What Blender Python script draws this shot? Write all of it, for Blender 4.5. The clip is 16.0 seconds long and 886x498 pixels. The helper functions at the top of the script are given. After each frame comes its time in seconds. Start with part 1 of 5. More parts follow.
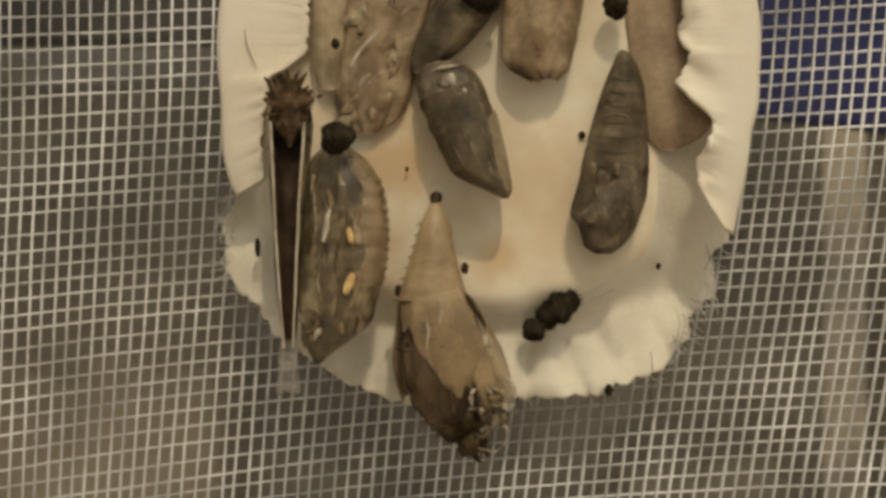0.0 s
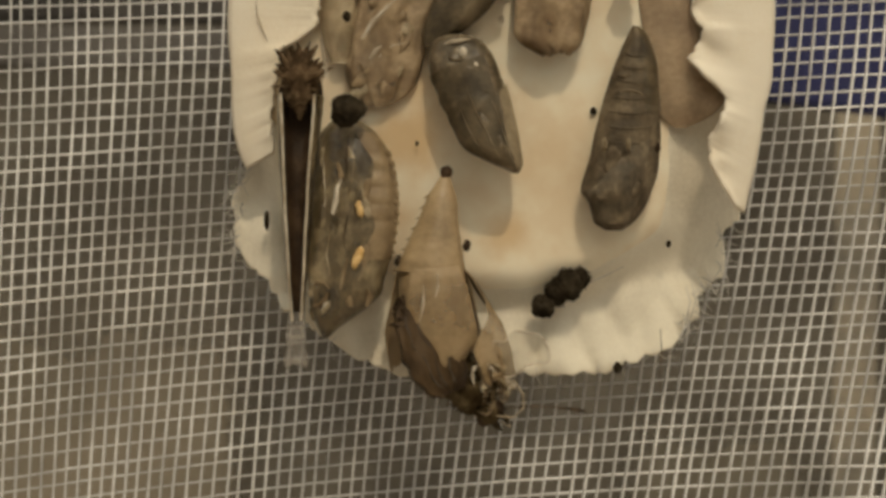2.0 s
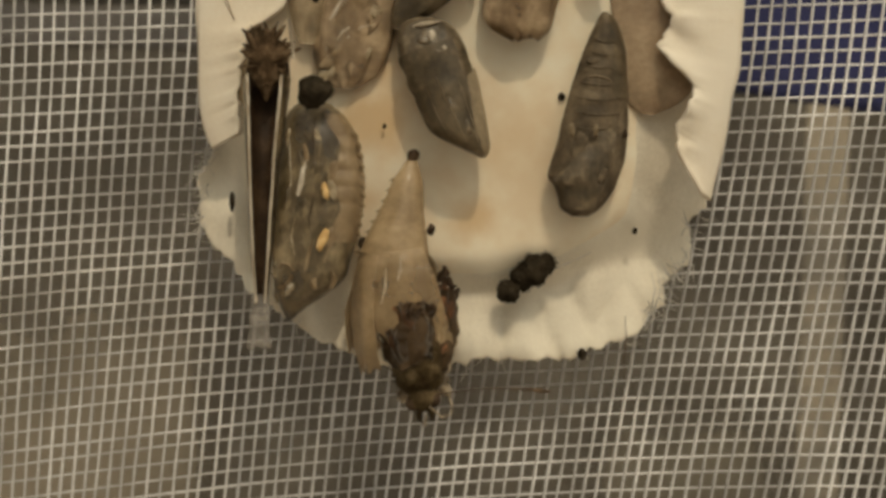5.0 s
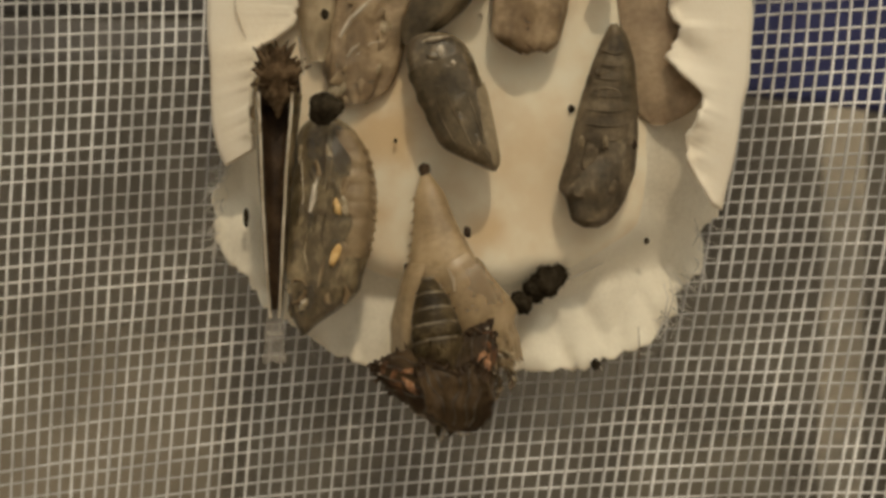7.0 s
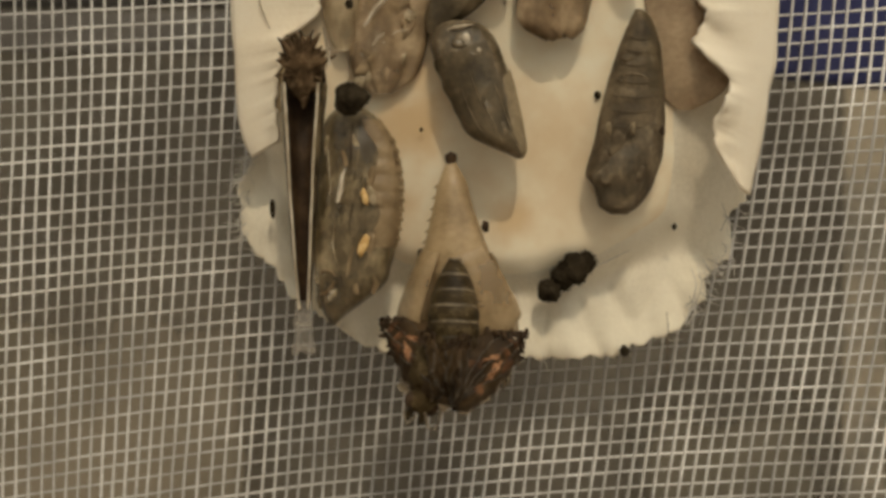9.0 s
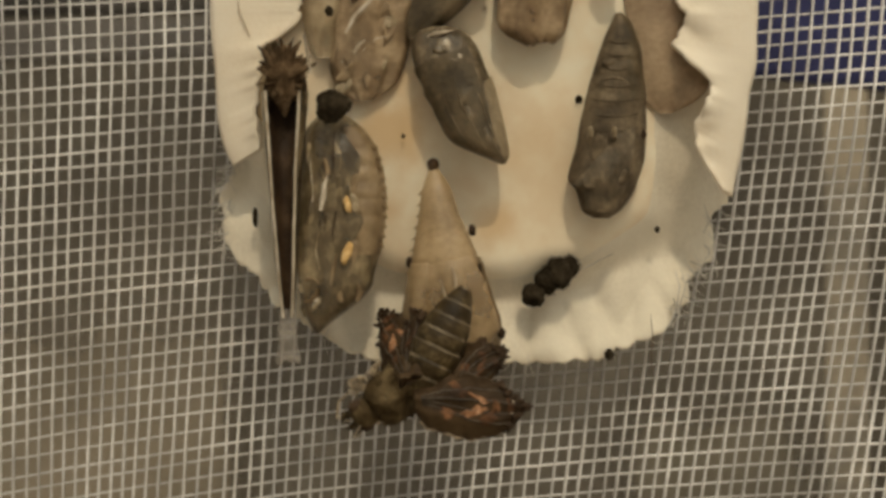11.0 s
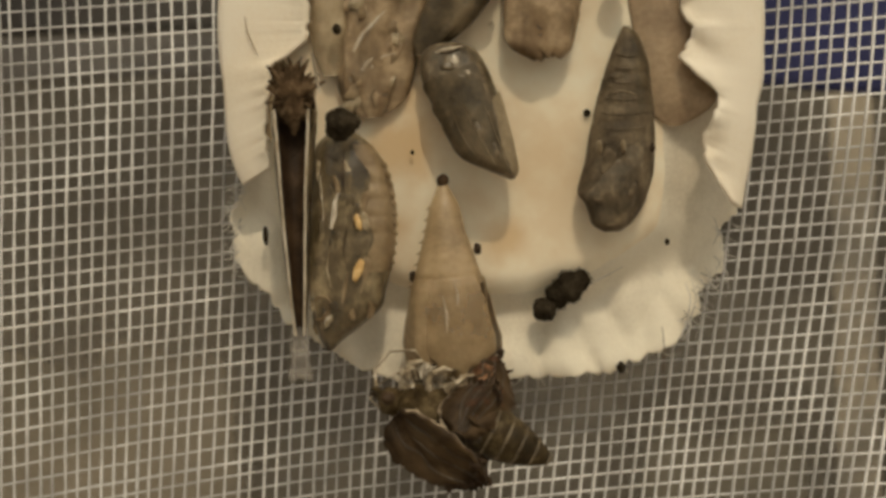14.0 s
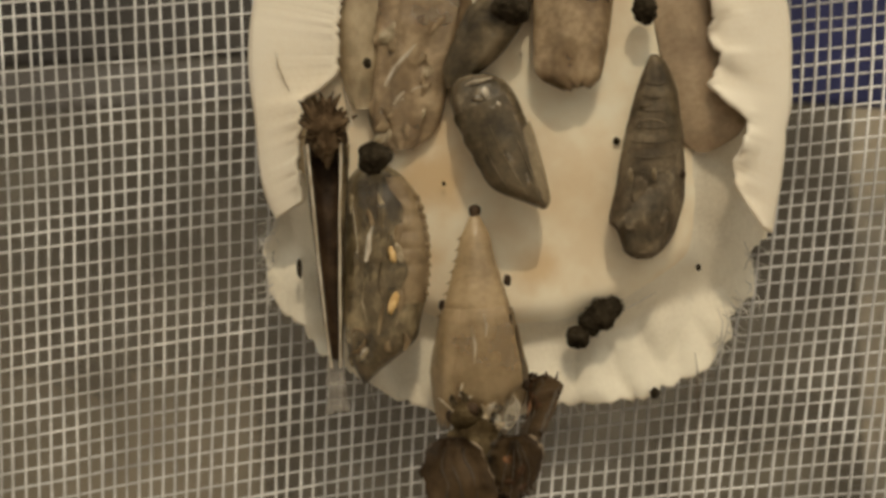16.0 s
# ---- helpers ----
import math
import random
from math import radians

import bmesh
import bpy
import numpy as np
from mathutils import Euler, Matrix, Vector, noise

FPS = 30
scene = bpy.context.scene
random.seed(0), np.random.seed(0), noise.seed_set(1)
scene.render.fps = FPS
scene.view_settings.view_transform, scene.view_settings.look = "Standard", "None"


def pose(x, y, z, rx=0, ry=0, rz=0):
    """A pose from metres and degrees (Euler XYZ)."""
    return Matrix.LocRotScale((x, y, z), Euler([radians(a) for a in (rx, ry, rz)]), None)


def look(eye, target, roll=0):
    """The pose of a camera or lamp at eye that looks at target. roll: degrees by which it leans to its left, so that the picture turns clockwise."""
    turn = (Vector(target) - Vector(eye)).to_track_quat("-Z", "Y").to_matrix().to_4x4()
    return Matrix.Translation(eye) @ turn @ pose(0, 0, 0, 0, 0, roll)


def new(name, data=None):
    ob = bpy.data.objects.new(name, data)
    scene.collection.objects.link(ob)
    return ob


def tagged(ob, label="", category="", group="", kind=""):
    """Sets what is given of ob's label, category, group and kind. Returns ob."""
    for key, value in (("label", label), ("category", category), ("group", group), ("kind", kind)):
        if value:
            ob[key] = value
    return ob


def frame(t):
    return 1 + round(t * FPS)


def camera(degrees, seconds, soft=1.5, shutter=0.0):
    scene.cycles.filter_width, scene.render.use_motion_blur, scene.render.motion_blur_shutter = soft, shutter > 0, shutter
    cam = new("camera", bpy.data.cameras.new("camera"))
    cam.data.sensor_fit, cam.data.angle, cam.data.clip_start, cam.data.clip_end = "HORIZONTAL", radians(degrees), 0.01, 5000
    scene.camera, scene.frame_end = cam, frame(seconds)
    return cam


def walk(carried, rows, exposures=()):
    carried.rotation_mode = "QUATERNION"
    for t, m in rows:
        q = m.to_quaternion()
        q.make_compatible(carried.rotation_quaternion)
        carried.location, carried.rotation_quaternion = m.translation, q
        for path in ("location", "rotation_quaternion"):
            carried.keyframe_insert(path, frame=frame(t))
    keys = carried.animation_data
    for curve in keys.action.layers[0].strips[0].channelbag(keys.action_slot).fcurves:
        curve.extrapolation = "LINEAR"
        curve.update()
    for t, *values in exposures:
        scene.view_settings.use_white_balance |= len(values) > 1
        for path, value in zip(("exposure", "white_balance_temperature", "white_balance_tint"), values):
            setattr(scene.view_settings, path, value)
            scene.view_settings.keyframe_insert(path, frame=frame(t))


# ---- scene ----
cam = camera(38.6, 16.0, soft=3.4)
cam.data.dof.use_dof, cam.data.dof.focus_distance, cam.data.dof.aperture_fstop = True, 0.134, 26.0
PATH = [
    (0.0, 0.00000, -0.13998, 0.24997, 89.999, -0.001, -0.003),
    (0.5, -0.00026, -0.13989, 0.24900, 90.007, -0.080, 0.162),
    (1.0, -0.00006, -0.13932, 0.24843, 89.866, -0.261, 0.130),
    (1.5, 0.00029, -0.13962, 0.24848, 89.753, -0.474, 0.174),
    (2.0, 0.00014, -0.13949, 0.24824, 89.606, -0.607, 0.482),
    (2.5, 0.00015, -0.14011, 0.24836, 89.936, -0.837, -0.100),
    (3.0, 0.00079, -0.13992, 0.24795, 90.190, -1.083, -0.555),
    (3.5, 0.00010, -0.13945, 0.24744, 89.889, -1.364, -0.379),
    (4.0, -0.00011, -0.13864, 0.24743, 89.187, -1.578, -0.516),
    (6.5, 0.00361, -0.14008, 0.24891, 89.094, -0.773, -0.373),
    (7.0, 0.00262, -0.14004, 0.24921, 89.072, -0.610, 0.566),
    (7.5, 0.00219, -0.13990, 0.24909, 88.718, -0.454, 0.729),
    (8.0, 0.00192, -0.14008, 0.24945, 88.610, -0.216, 1.178),
    (10.5, -0.00029, -0.13918, 0.24996, 87.928, 0.855, 0.390),
    (11.0, 0.00069, -0.13967, 0.25038, 88.325, 0.939, 0.197),
    (11.5, -0.00015, -0.13952, 0.25072, 88.619, 1.057, 0.087),
    (12.0, -0.00119, -0.14034, 0.25170, 88.989, 1.221, 0.269),
    (12.5, -0.00137, -0.14046, 0.25176, 89.223, 1.767, 0.383),
    (13.0, -0.00143, -0.14111, 0.25302, 89.072, 2.342, 0.921),
    (13.5, -0.00018, -0.14106, 0.25193, 88.781, 2.231, 0.923),
    (14.0, -0.00007, -0.13979, 0.25137, 88.625, 1.809, 0.316),
    (14.5, -0.00098, -0.14083, 0.25276, 88.991, 1.728, 0.379),
    (15.0, -0.00140, -0.14065, 0.25339, 88.839, 1.901, 0.490),
    (15.5, -0.00290, -0.14043, 0.25312, 88.956, 2.404, 0.744),
    (16.0, -0.00257, -0.14062, 0.25372, 89.057, 2.812, 0.672),
]
walk(cam, [(t, pose(x, y, z, rx, ry, rz)) for t, x, y, z, rx, ry, rz in PATH], exposures=[(0, 0.0), (8.2, -0.02), (12.0, 0.04), (16, 0.04)])

# ---- light ----
world = bpy.data.worlds.new("world")
scene.world = world
world.use_nodes = True
world.node_tree.nodes["Background"].inputs[0].default_value = (0.9, 0.8, 0.66, 1)
world.node_tree.nodes["Background"].inputs[1].default_value = 0.05

lamp_data = bpy.data.lights.new("room_lamp", "POINT")
lamp_data.shadow_soft_size, lamp_data.energy, lamp_data.color = 0.032, 50.5, (1.0, 0.862, 0.625)
room_lamp = new("room_lamp", lamp_data)
room_lamp.matrix_world = look((0.24, -1.06, 1.63), (0.005, 0.0, 0.26))

# ---- measures: the board's plane is y = 0, its origin 0.25 m over the floor ----
EYE, FOOT, MM = 0.14, 0.25, 0.001
STEP = 2 * EYE * math.tan(radians(19.3)) / 1568


def spot(a, b, d=0.0):
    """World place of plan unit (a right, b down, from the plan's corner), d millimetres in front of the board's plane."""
    k = (EYE - d * MM) / EYE * STEP
    return Vector(((a - 784) * k, -d * MM, FOOT - (b - 441) * k))


# ---- mesh helpers ----
def mesh(name, verts, faces, smooth=True):
    me = bpy.data.meshes.new(name)
    me.from_pydata([tuple(v) for v in verts], [], [tuple(f) for f in faces])
    me.polygons.foreach_set("use_smooth", [smooth] * len(me.polygons))
    me.update()
    return me


def part(name, me, material, parent=None, label=""):
    ob = new(name, me)
    if material is not None and not me.materials:
        me.materials.append(material)
    ob.parent = parent
    return tagged(ob, label)


def thing(name, m, label, category, group="", kind=""):
    ob = new(name)
    ob.empty_display_size = 0.005
    ob.matrix_world = m
    return tagged(ob, label, category, group, kind)


def merge(pieces):
    """Joins (verts, faces) pairs."""
    vs, fs = [], []
    for v, f in pieces:
        n = len(vs)
        vs += list(v)
        fs += [tuple(i + n for i in g) for g in f]
    return vs, fs


def grid(rows, closed=False, cap0=False, cap1=False):
    """Faces over rows of equal length."""
    n, m = len(rows), len(rows[0])
    vs = [v for r in rows for v in r]
    fs = []
    for i in range(n - 1):
        for j in range(m if closed else m - 1):
            k = (j + 1) % m
            fs.append((i * m + j, i * m + k, (i + 1) * m + k, (i + 1) * m + j))
    if cap0:
        fs.append(tuple(range(m)))
    if cap1:
        fs.append(tuple(reversed(range((n - 1) * m, n * m))))
    return vs, fs


def tube(path, radii, sides=6, flat=1.0):
    path = [Vector(p) for p in path]
    if not hasattr(radii, "__len__"):
        radii = [radii] * len(path)
    rows, up = [], Vector((0.31, 0.2, 0.93))
    for i, p in enumerate(path):
        d = (path[min(i + 1, len(path) - 1)] - path[max(i - 1, 0)]).normalized()
        a = d.cross(up)
        if a.length < 1e-3:
            a = d.cross(Vector((1, 0, 0)))
        a.normalize()
        b = a.cross(d)
        rows.append([p + radii[i] * (math.cos(q) * a + flat * math.sin(q) * b) for q in [2 * math.pi * j / sides for j in range(sides)]])
    return grid(rows, True, True, True)


def lump(centre, size, seed, rough=0.25, freq=1.6, sub=3):
    bm = bmesh.new()
    bmesh.ops.create_icosphere(bm, subdivisions=sub, radius=1.0)
    vs = []
    for v in bm.verts:
        n = v.co.normalized()
        k = 1 + rough * noise.noise(n * freq + Vector((seed, seed * 1.7, 0))) + rough * 0.5 * noise.noise(n * freq * 3.1 + Vector((0, seed, 3)))
        vs.append(Vector(centre) + Vector((n.x * size[0], n.y * size[1], n.z * size[2])) * k)
    fs = [tuple(v.index for v in f.verts) for f in bm.faces]
    bm.free()
    return vs, fs


def solid(ob, thickness, offset=0.0):
    mod = ob.modifiers.new("thickness", "SOLIDIFY")
    mod.thickness, mod.offset = thickness, offset
    return ob


# ---- materials ----
def material(name, colours, rough=0.5, scale=400.0, bump=0.2, fine=2500.0, alpha=1.0, translucent=0.0, coat=0.0, sheen=0.0, random_tone=0.0, gloss=0.5, along=1.0):
    """colours: low, middle, high of a two-scale noise."""
    mat = bpy.data.materials.new(name)
    mat.use_nodes = True
    nt = mat.node_tree
    n, l = nt.nodes, nt.links
    bsdf, out = n["Principled BSDF"], n["Material Output"]
    tc = n.new("ShaderNodeTexCoord")
    big, small = n.new("ShaderNodeTexNoise"), n.new("ShaderNodeTexNoise")
    big.inputs["Scale"].default_value, big.inputs["Detail"].default_value = scale, 5
    small.inputs["Scale"].default_value, small.inputs["Detail"].default_value = fine, 4
    stretch = n.new("ShaderNodeVectorMath")
    stretch.operation = "MULTIPLY"
    stretch.inputs[1].default_value = (1, 1, along)
    l.new(tc.outputs["Object"], stretch.inputs[0])
    for t in (big, small):
        l.new(stretch.outputs[0], t.inputs["Vector"])
    mixv = n.new("ShaderNodeMath")
    mixv.operation = "MULTIPLY_ADD"
    mixv.inputs[1].default_value = 0.3
    l.new(small.outputs["Fac"], mixv.inputs[0])
    sub = n.new("ShaderNodeMath")
    sub.operation = "ADD"
    sub.inputs[1].default_value = -0.15
    l.new(big.outputs["Fac"], sub.inputs[0])
    l.new(sub.outputs[0], mixv.inputs[2])
    ramp = n.new("ShaderNodeValToRGB")
    e = ramp.color_ramp.elements
    e[0].position, e[1].position = 0.33, 0.67
    e[0].color, e[1].color = (*colours[0], 1), (*colours[2], 1)
    mid = e.new(0.5)
    mid.color = (*colours[1], 1)
    l.new(mixv.outputs[0], ramp.inputs[0])
    colour = ramp.outputs[0]
    if random_tone:
        info, hsv, rng = n.new("ShaderNodeObjectInfo"), n.new("ShaderNodeHueSaturation"), n.new("ShaderNodeMapRange")
        rng.inputs["To Min"].default_value, rng.inputs["To Max"].default_value = 1 - random_tone, 1 + random_tone
        l.new(info.outputs["Random"], rng.inputs["Value"])
        l.new(rng.outputs[0], hsv.inputs["Value"])
        l.new(colour, hsv.inputs["Color"])
        colour = hsv.outputs[0]
    l.new(colour, bsdf.inputs["Base Color"])
    bsdf.inputs["Roughness"].default_value = rough
    bsdf.inputs["Specular IOR Level"].default_value = gloss
    bsdf.inputs["Coat Weight"].default_value = coat
    bsdf.inputs["Coat Roughness"].default_value = 0.15
    bsdf.inputs["Sheen Weight"].default_value = sheen
    if alpha < 1:
        am = n.new("ShaderNodeMapRange")
        am.inputs["To Min"].default_value, am.inputs["To Max"].default_value = max(alpha - 0.2, 0), min(alpha + 0.2, 1)
        l.new(big.outputs["Fac"], am.inputs["Value"])
        l.new(am.outputs[0], bsdf.inputs["Alpha"])
    if bump:
        bp = n.new("ShaderNodeBump")
        bp.inputs["Strength"].default_value, bp.inputs["Distance"].default_value = bump, 0.0004
        l.new(mixv.outputs[0], bp.inputs["Height"])
        l.new(bp.outputs[0], bsdf.inputs["Normal"])
    if translucent:
        tr, mx = n.new("ShaderNodeBsdfTranslucent"), n.new("ShaderNodeMixShader")
        mx.inputs[0].default_value = translucent
        l.new(colour, tr.inputs["Color"])
        l.new(bsdf.outputs[0], mx.inputs[1])
        l.new(tr.outputs[0], mx.inputs[2])
        l.new(mx.outputs[0], out.inputs["Surface"])
    return mat


PAPER = material("white_paper", ((0.71, 0.60, 0.45), (0.785, 0.69, 0.545), (0.82, 0.74, 0.61)), 0.9, 70, 0.15, 2600, translucent=0.12)
SKIRT = material("border_paper", ((0.62, 0.55, 0.43), (0.74, 0.67, 0.54), (0.80, 0.735, 0.60)), 0.9, 80, 0.2, 2400, translucent=0.1)
BOARD = material("cream_paper", ((0.735, 0.60, 0.42), (0.785, 0.68, 0.505), (0.815, 0.745, 0.59)), 0.9, 105, 0.12, 420, translucent=0.08)
# wide colour noise stands in for bright glints along the threads
THREAD = material("net_thread", ((0.44, 0.425, 0.41), (0.66, 0.64, 0.62), (0.90, 0.88, 0.86)), 0.4, 95, 0.0, 1500, random_tone=0.14, alpha=0.8)
PUPA = material("pupa_skin", ((0.045, 0.032, 0.016), (0.100, 0.073, 0.041), (0.215, 0.162, 0.098)), 0.36, 380, 0.9, 1500, coat=0.25, gloss=0.35)
PUPA_DARK = material("pupa_wing_skin", ((0.040, 0.029, 0.015), (0.078, 0.057, 0.031), (0.14, 0.104, 0.060)), 0.42, 380, 0.6, 1700, gloss=0.25)
PUPA_DULL = material("pupa_dull_skin", ((0.045, 0.032, 0.018), (0.092, 0.067, 0.040), (0.165, 0.125, 0.078)), 0.6, 360, 0.9, 1600, gloss=0.2)
STAIN_SHADE = material("stain_shade", ((0.22, 0.14, 0.075), (0.33, 0.23, 0.135), (0.47, 0.35, 0.225)), 0.6, 140, 0.4, 1600, alpha=0.78)
PUPA_TAN = material("pupa_tan_skin", ((0.13, 0.095, 0.052), (0.20, 0.15, 0.088), (0.27, 0.21, 0.13)), 0.45, 420, 0.3, 2000, gloss=0.35)
SHELL = material("shell_tan", ((0.26, 0.185, 0.10), (0.39, 0.295, 0.175), (0.52, 0.41, 0.26)), 0.5, 230, 0.35, 1800, alpha=0.7, coat=0.1)
SHELL_SIDE = material("shell_side", ((0.17, 0.11, 0.052), (0.245, 0.168, 0.088), (0.33, 0.238, 0.134)), 0.5, 260, 0.5, 1600, alpha=0.85)
SHELL_HUSK = material("shell_husk", ((0.26, 0.172, 0.083), (0.375, 0.26, 0.134), (0.47, 0.338, 0.187)), 0.5, 190, 0.5, 1700, alpha=0.72, coat=0.1)
SHELL_PANEL = material("shell_panel", ((0.26, 0.175, 0.088), (0.375, 0.262, 0.138), (0.48, 0.348, 0.20)), 0.4, 190, 0.5, 1700, alpha=0.62, coat=0.15)
SHELL_OLIVE = material("shell_olive", ((0.047, 0.032, 0.0145), (0.122, 0.088, 0.044), (0.31, 0.235, 0.132)), 0.33, 270, 1.0, 1500, alpha=0.82, coat=0.2, gloss=0.4, along=0.75)
SHELL_BROWN = material("shell_brown", ((0.15, 0.092, 0.043), (0.29, 0.196, 0.105), (0.50, 0.37, 0.225)), 0.4, 210, 1.0, 1300, alpha=0.74, coat=0.2)
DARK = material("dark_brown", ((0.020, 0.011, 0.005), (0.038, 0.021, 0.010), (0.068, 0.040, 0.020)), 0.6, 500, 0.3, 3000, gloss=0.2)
FRASS = material("frass_black", ((0.015, 0.011, 0.006), (0.027, 0.020, 0.012), (0.048, 0.037, 0.023)), 0.95, 900, 1.0, 2500, gloss=0.08)
PALE = material("pale_chitin", ((0.42, 0.34, 0.24), (0.55, 0.47, 0.36), (0.66, 0.58, 0.46)), 0.35, 500, 0.1, 3000, alpha=0.9)
GOLD = material("golden_spot", ((0.42, 0.24, 0.07), (0.58, 0.36, 0.13), (0.74, 0.51, 0.23)), 0.2, 600, 0.1, 3000, coat=0.6)
MEMBRANE = material("pale_membrane", ((0.24, 0.18, 0.10), (0.36, 0.28, 0.17), (0.50, 0.41, 0.28)), 0.25, 600, 0.4, 2500, alpha=0.75, coat=0.4)
CLEAR = material("clear_membrane", ((0.30, 0.24, 0.15), (0.40, 0.33, 0.22), (0.55, 0.47, 0.34)), 0.15, 300, 0.5, 1500, alpha=0.4, coat=0.6)
SHELL_STALK = material("shell_stalk", ((0.055, 0.036, 0.017), (0.10, 0.068, 0.034), (0.17, 0.122, 0.066)), 0.5, 500, 0.4, 2400, gloss=0.3)
SILK = material("silk", ((0.6, 0.56, 0.5), (0.7, 0.66, 0.6), (0.78, 0.74, 0.68)), 0.5, 400, 0.0, 3000, alpha=0.7)
VEIL = material("veil", ((0.16, 0.14, 0.12), (0.28, 0.25, 0.21), (0.42, 0.38, 0.33)), 0.5, 500, 0.1, 3000, alpha=0.42)
HAIR = material("hair_brown", ((0.034, 0.020, 0.009), (0.078, 0.048, 0.024), (0.16, 0.108, 0.061)), 0.9, 800, 0.35, 3000, gloss=0.15)
BACKCLOTH = material("olive_cloth", ((0.052, 0.044, 0.034), (0.083, 0.072, 0.056), (0.128, 0.112, 0.088)), 0.95, 34, 0.2, 900)
PATCH = material("paler_cloth", ((0.115, 0.101, 0.077), (0.14, 0.122, 0.092), (0.17, 0.148, 0.112)), 0.95, 28, 0.2, 900)
# lit cloth left of the paper disc's shadow, painted as a paler tone
LIT_CLOTH = material("lit_brown_cloth", ((0.135, 0.115, 0.085), (0.185, 0.157, 0.117), (0.245, 0.207, 0.156)), 0.95, 24, 0.2, 900)
HEM = material("grey_hem", ((0.078, 0.070, 0.064), (0.104, 0.094, 0.085), (0.138, 0.124, 0.113)), 0.9, 40, 0.2, 900)
BLUE = material("blue_cloth", ((0.0065, 0.0075, 0.032), (0.011, 0.0125, 0.053), (0.019, 0.022, 0.084)), 0.9, 45, 0.2, 900)
DARKER_GREY = material("darker_grey", ((0.028, 0.025, 0.0225), (0.043, 0.038, 0.034), (0.065, 0.058, 0.051)), 0.95, 28, 0.2, 900)


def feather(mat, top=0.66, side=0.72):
    """A paler cloth tone that dies away towards its upper and side edges."""
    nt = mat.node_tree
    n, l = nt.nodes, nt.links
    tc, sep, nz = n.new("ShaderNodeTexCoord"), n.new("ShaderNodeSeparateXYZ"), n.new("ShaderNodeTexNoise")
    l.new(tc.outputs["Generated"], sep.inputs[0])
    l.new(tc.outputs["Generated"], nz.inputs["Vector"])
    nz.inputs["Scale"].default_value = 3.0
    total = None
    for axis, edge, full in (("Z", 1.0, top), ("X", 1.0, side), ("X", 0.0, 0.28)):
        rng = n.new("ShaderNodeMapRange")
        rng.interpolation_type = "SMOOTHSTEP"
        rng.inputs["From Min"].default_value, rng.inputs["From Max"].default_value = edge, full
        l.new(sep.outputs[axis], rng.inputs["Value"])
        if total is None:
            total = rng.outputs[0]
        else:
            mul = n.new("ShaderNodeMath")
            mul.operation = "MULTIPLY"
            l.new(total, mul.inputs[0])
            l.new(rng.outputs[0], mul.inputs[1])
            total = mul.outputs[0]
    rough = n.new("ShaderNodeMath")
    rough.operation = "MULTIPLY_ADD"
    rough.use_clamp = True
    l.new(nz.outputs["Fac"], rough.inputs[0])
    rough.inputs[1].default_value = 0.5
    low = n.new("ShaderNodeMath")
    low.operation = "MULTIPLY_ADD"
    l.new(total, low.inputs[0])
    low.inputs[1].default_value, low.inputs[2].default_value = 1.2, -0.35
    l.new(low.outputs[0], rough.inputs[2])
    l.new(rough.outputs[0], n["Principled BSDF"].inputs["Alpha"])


def stain(mat, spots, colour):
    """Round soaked stains with uneven edges: place and radius in metres."""
    nt = mat.node_tree
    n, l = nt.nodes, nt.links
    tc, nz = n.new("ShaderNodeTexCoord"), n.new("ShaderNodeTexNoise")
    nz.inputs["Scale"].default_value, nz.inputs["Detail"].default_value = 260, 4
    l.new(tc.outputs["Object"], nz.inputs["Vector"])
    sockets = [mat.node_tree.nodes["Principled BSDF"].inputs["Base Color"]]
    base = sockets[0].links[0].from_socket
    sockets += [k.to_socket for k in base.links if k.to_socket not in sockets]
    for place, radius, strength in spots:
        dist, rng, mx = n.new("ShaderNodeVectorMath"), n.new("ShaderNodeMapRange"), n.new("ShaderNodeMix")
        dist.operation = "DISTANCE"
        l.new(tc.outputs["Object"], dist.inputs[0])
        dist.inputs[1].default_value = place
        warp = n.new("ShaderNodeMath")
        warp.operation = "MULTIPLY_ADD"
        l.new(nz.outputs["Fac"], warp.inputs[0])
        warp.inputs[1].default_value = radius * 1.3
        l.new(dist.outputs["Value"], warp.inputs[2])
        rng.interpolation_type = "SMOOTHSTEP"
        rng.inputs["From Min"].default_value, rng.inputs["From Max"].default_value = radius * 1.8, radius * 0.9
        rng.inputs["To Max"].default_value = strength
        l.new(warp.outputs[0], rng.inputs["Value"])
        mx.data_type = "RGBA"
        l.new(rng.outputs[0], mx.inputs["Factor"])
        l.new(base, mx.inputs["A"])
        mx.inputs["B"].default_value = (*colour, 1)
        base = mx.outputs["Result"]
    for k in sockets:
        l.new(base, k)


stain(BOARD, [(spot(700, 290, 5), 0.0050, 0.85), (spot(720, 200, 5), 0.0028, 0.6), (spot(880, 455, 5), 0.0034, 0.75), (spot(690, 430, 5), 0.0022, 0.6), (spot(950, 330, 5), 0.0050, 0.3)], (0.62, 0.43, 0.23))
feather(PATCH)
feather(LIT_CLOTH, 0.35, 0.9)
STRIP = material("pale_strip", ((0.105, 0.095, 0.077), (0.18, 0.158, 0.124), (0.30, 0.255, 0.19)), 0.8, 42, 0.2, 700)
WALLPAINT = material("wall_paint", ((0.545, 0.585, 0.645), (0.585, 0.625, 0.685), (0.625, 0.665, 0.725)), 0.9, 3, 0.1, 60)
FLOORING = material("floor_wood", ((0.30, 0.245, 0.19), (0.38, 0.32, 0.255), (0.44, 0.375, 0.31)), 0.5, 6, 0.1, 80)


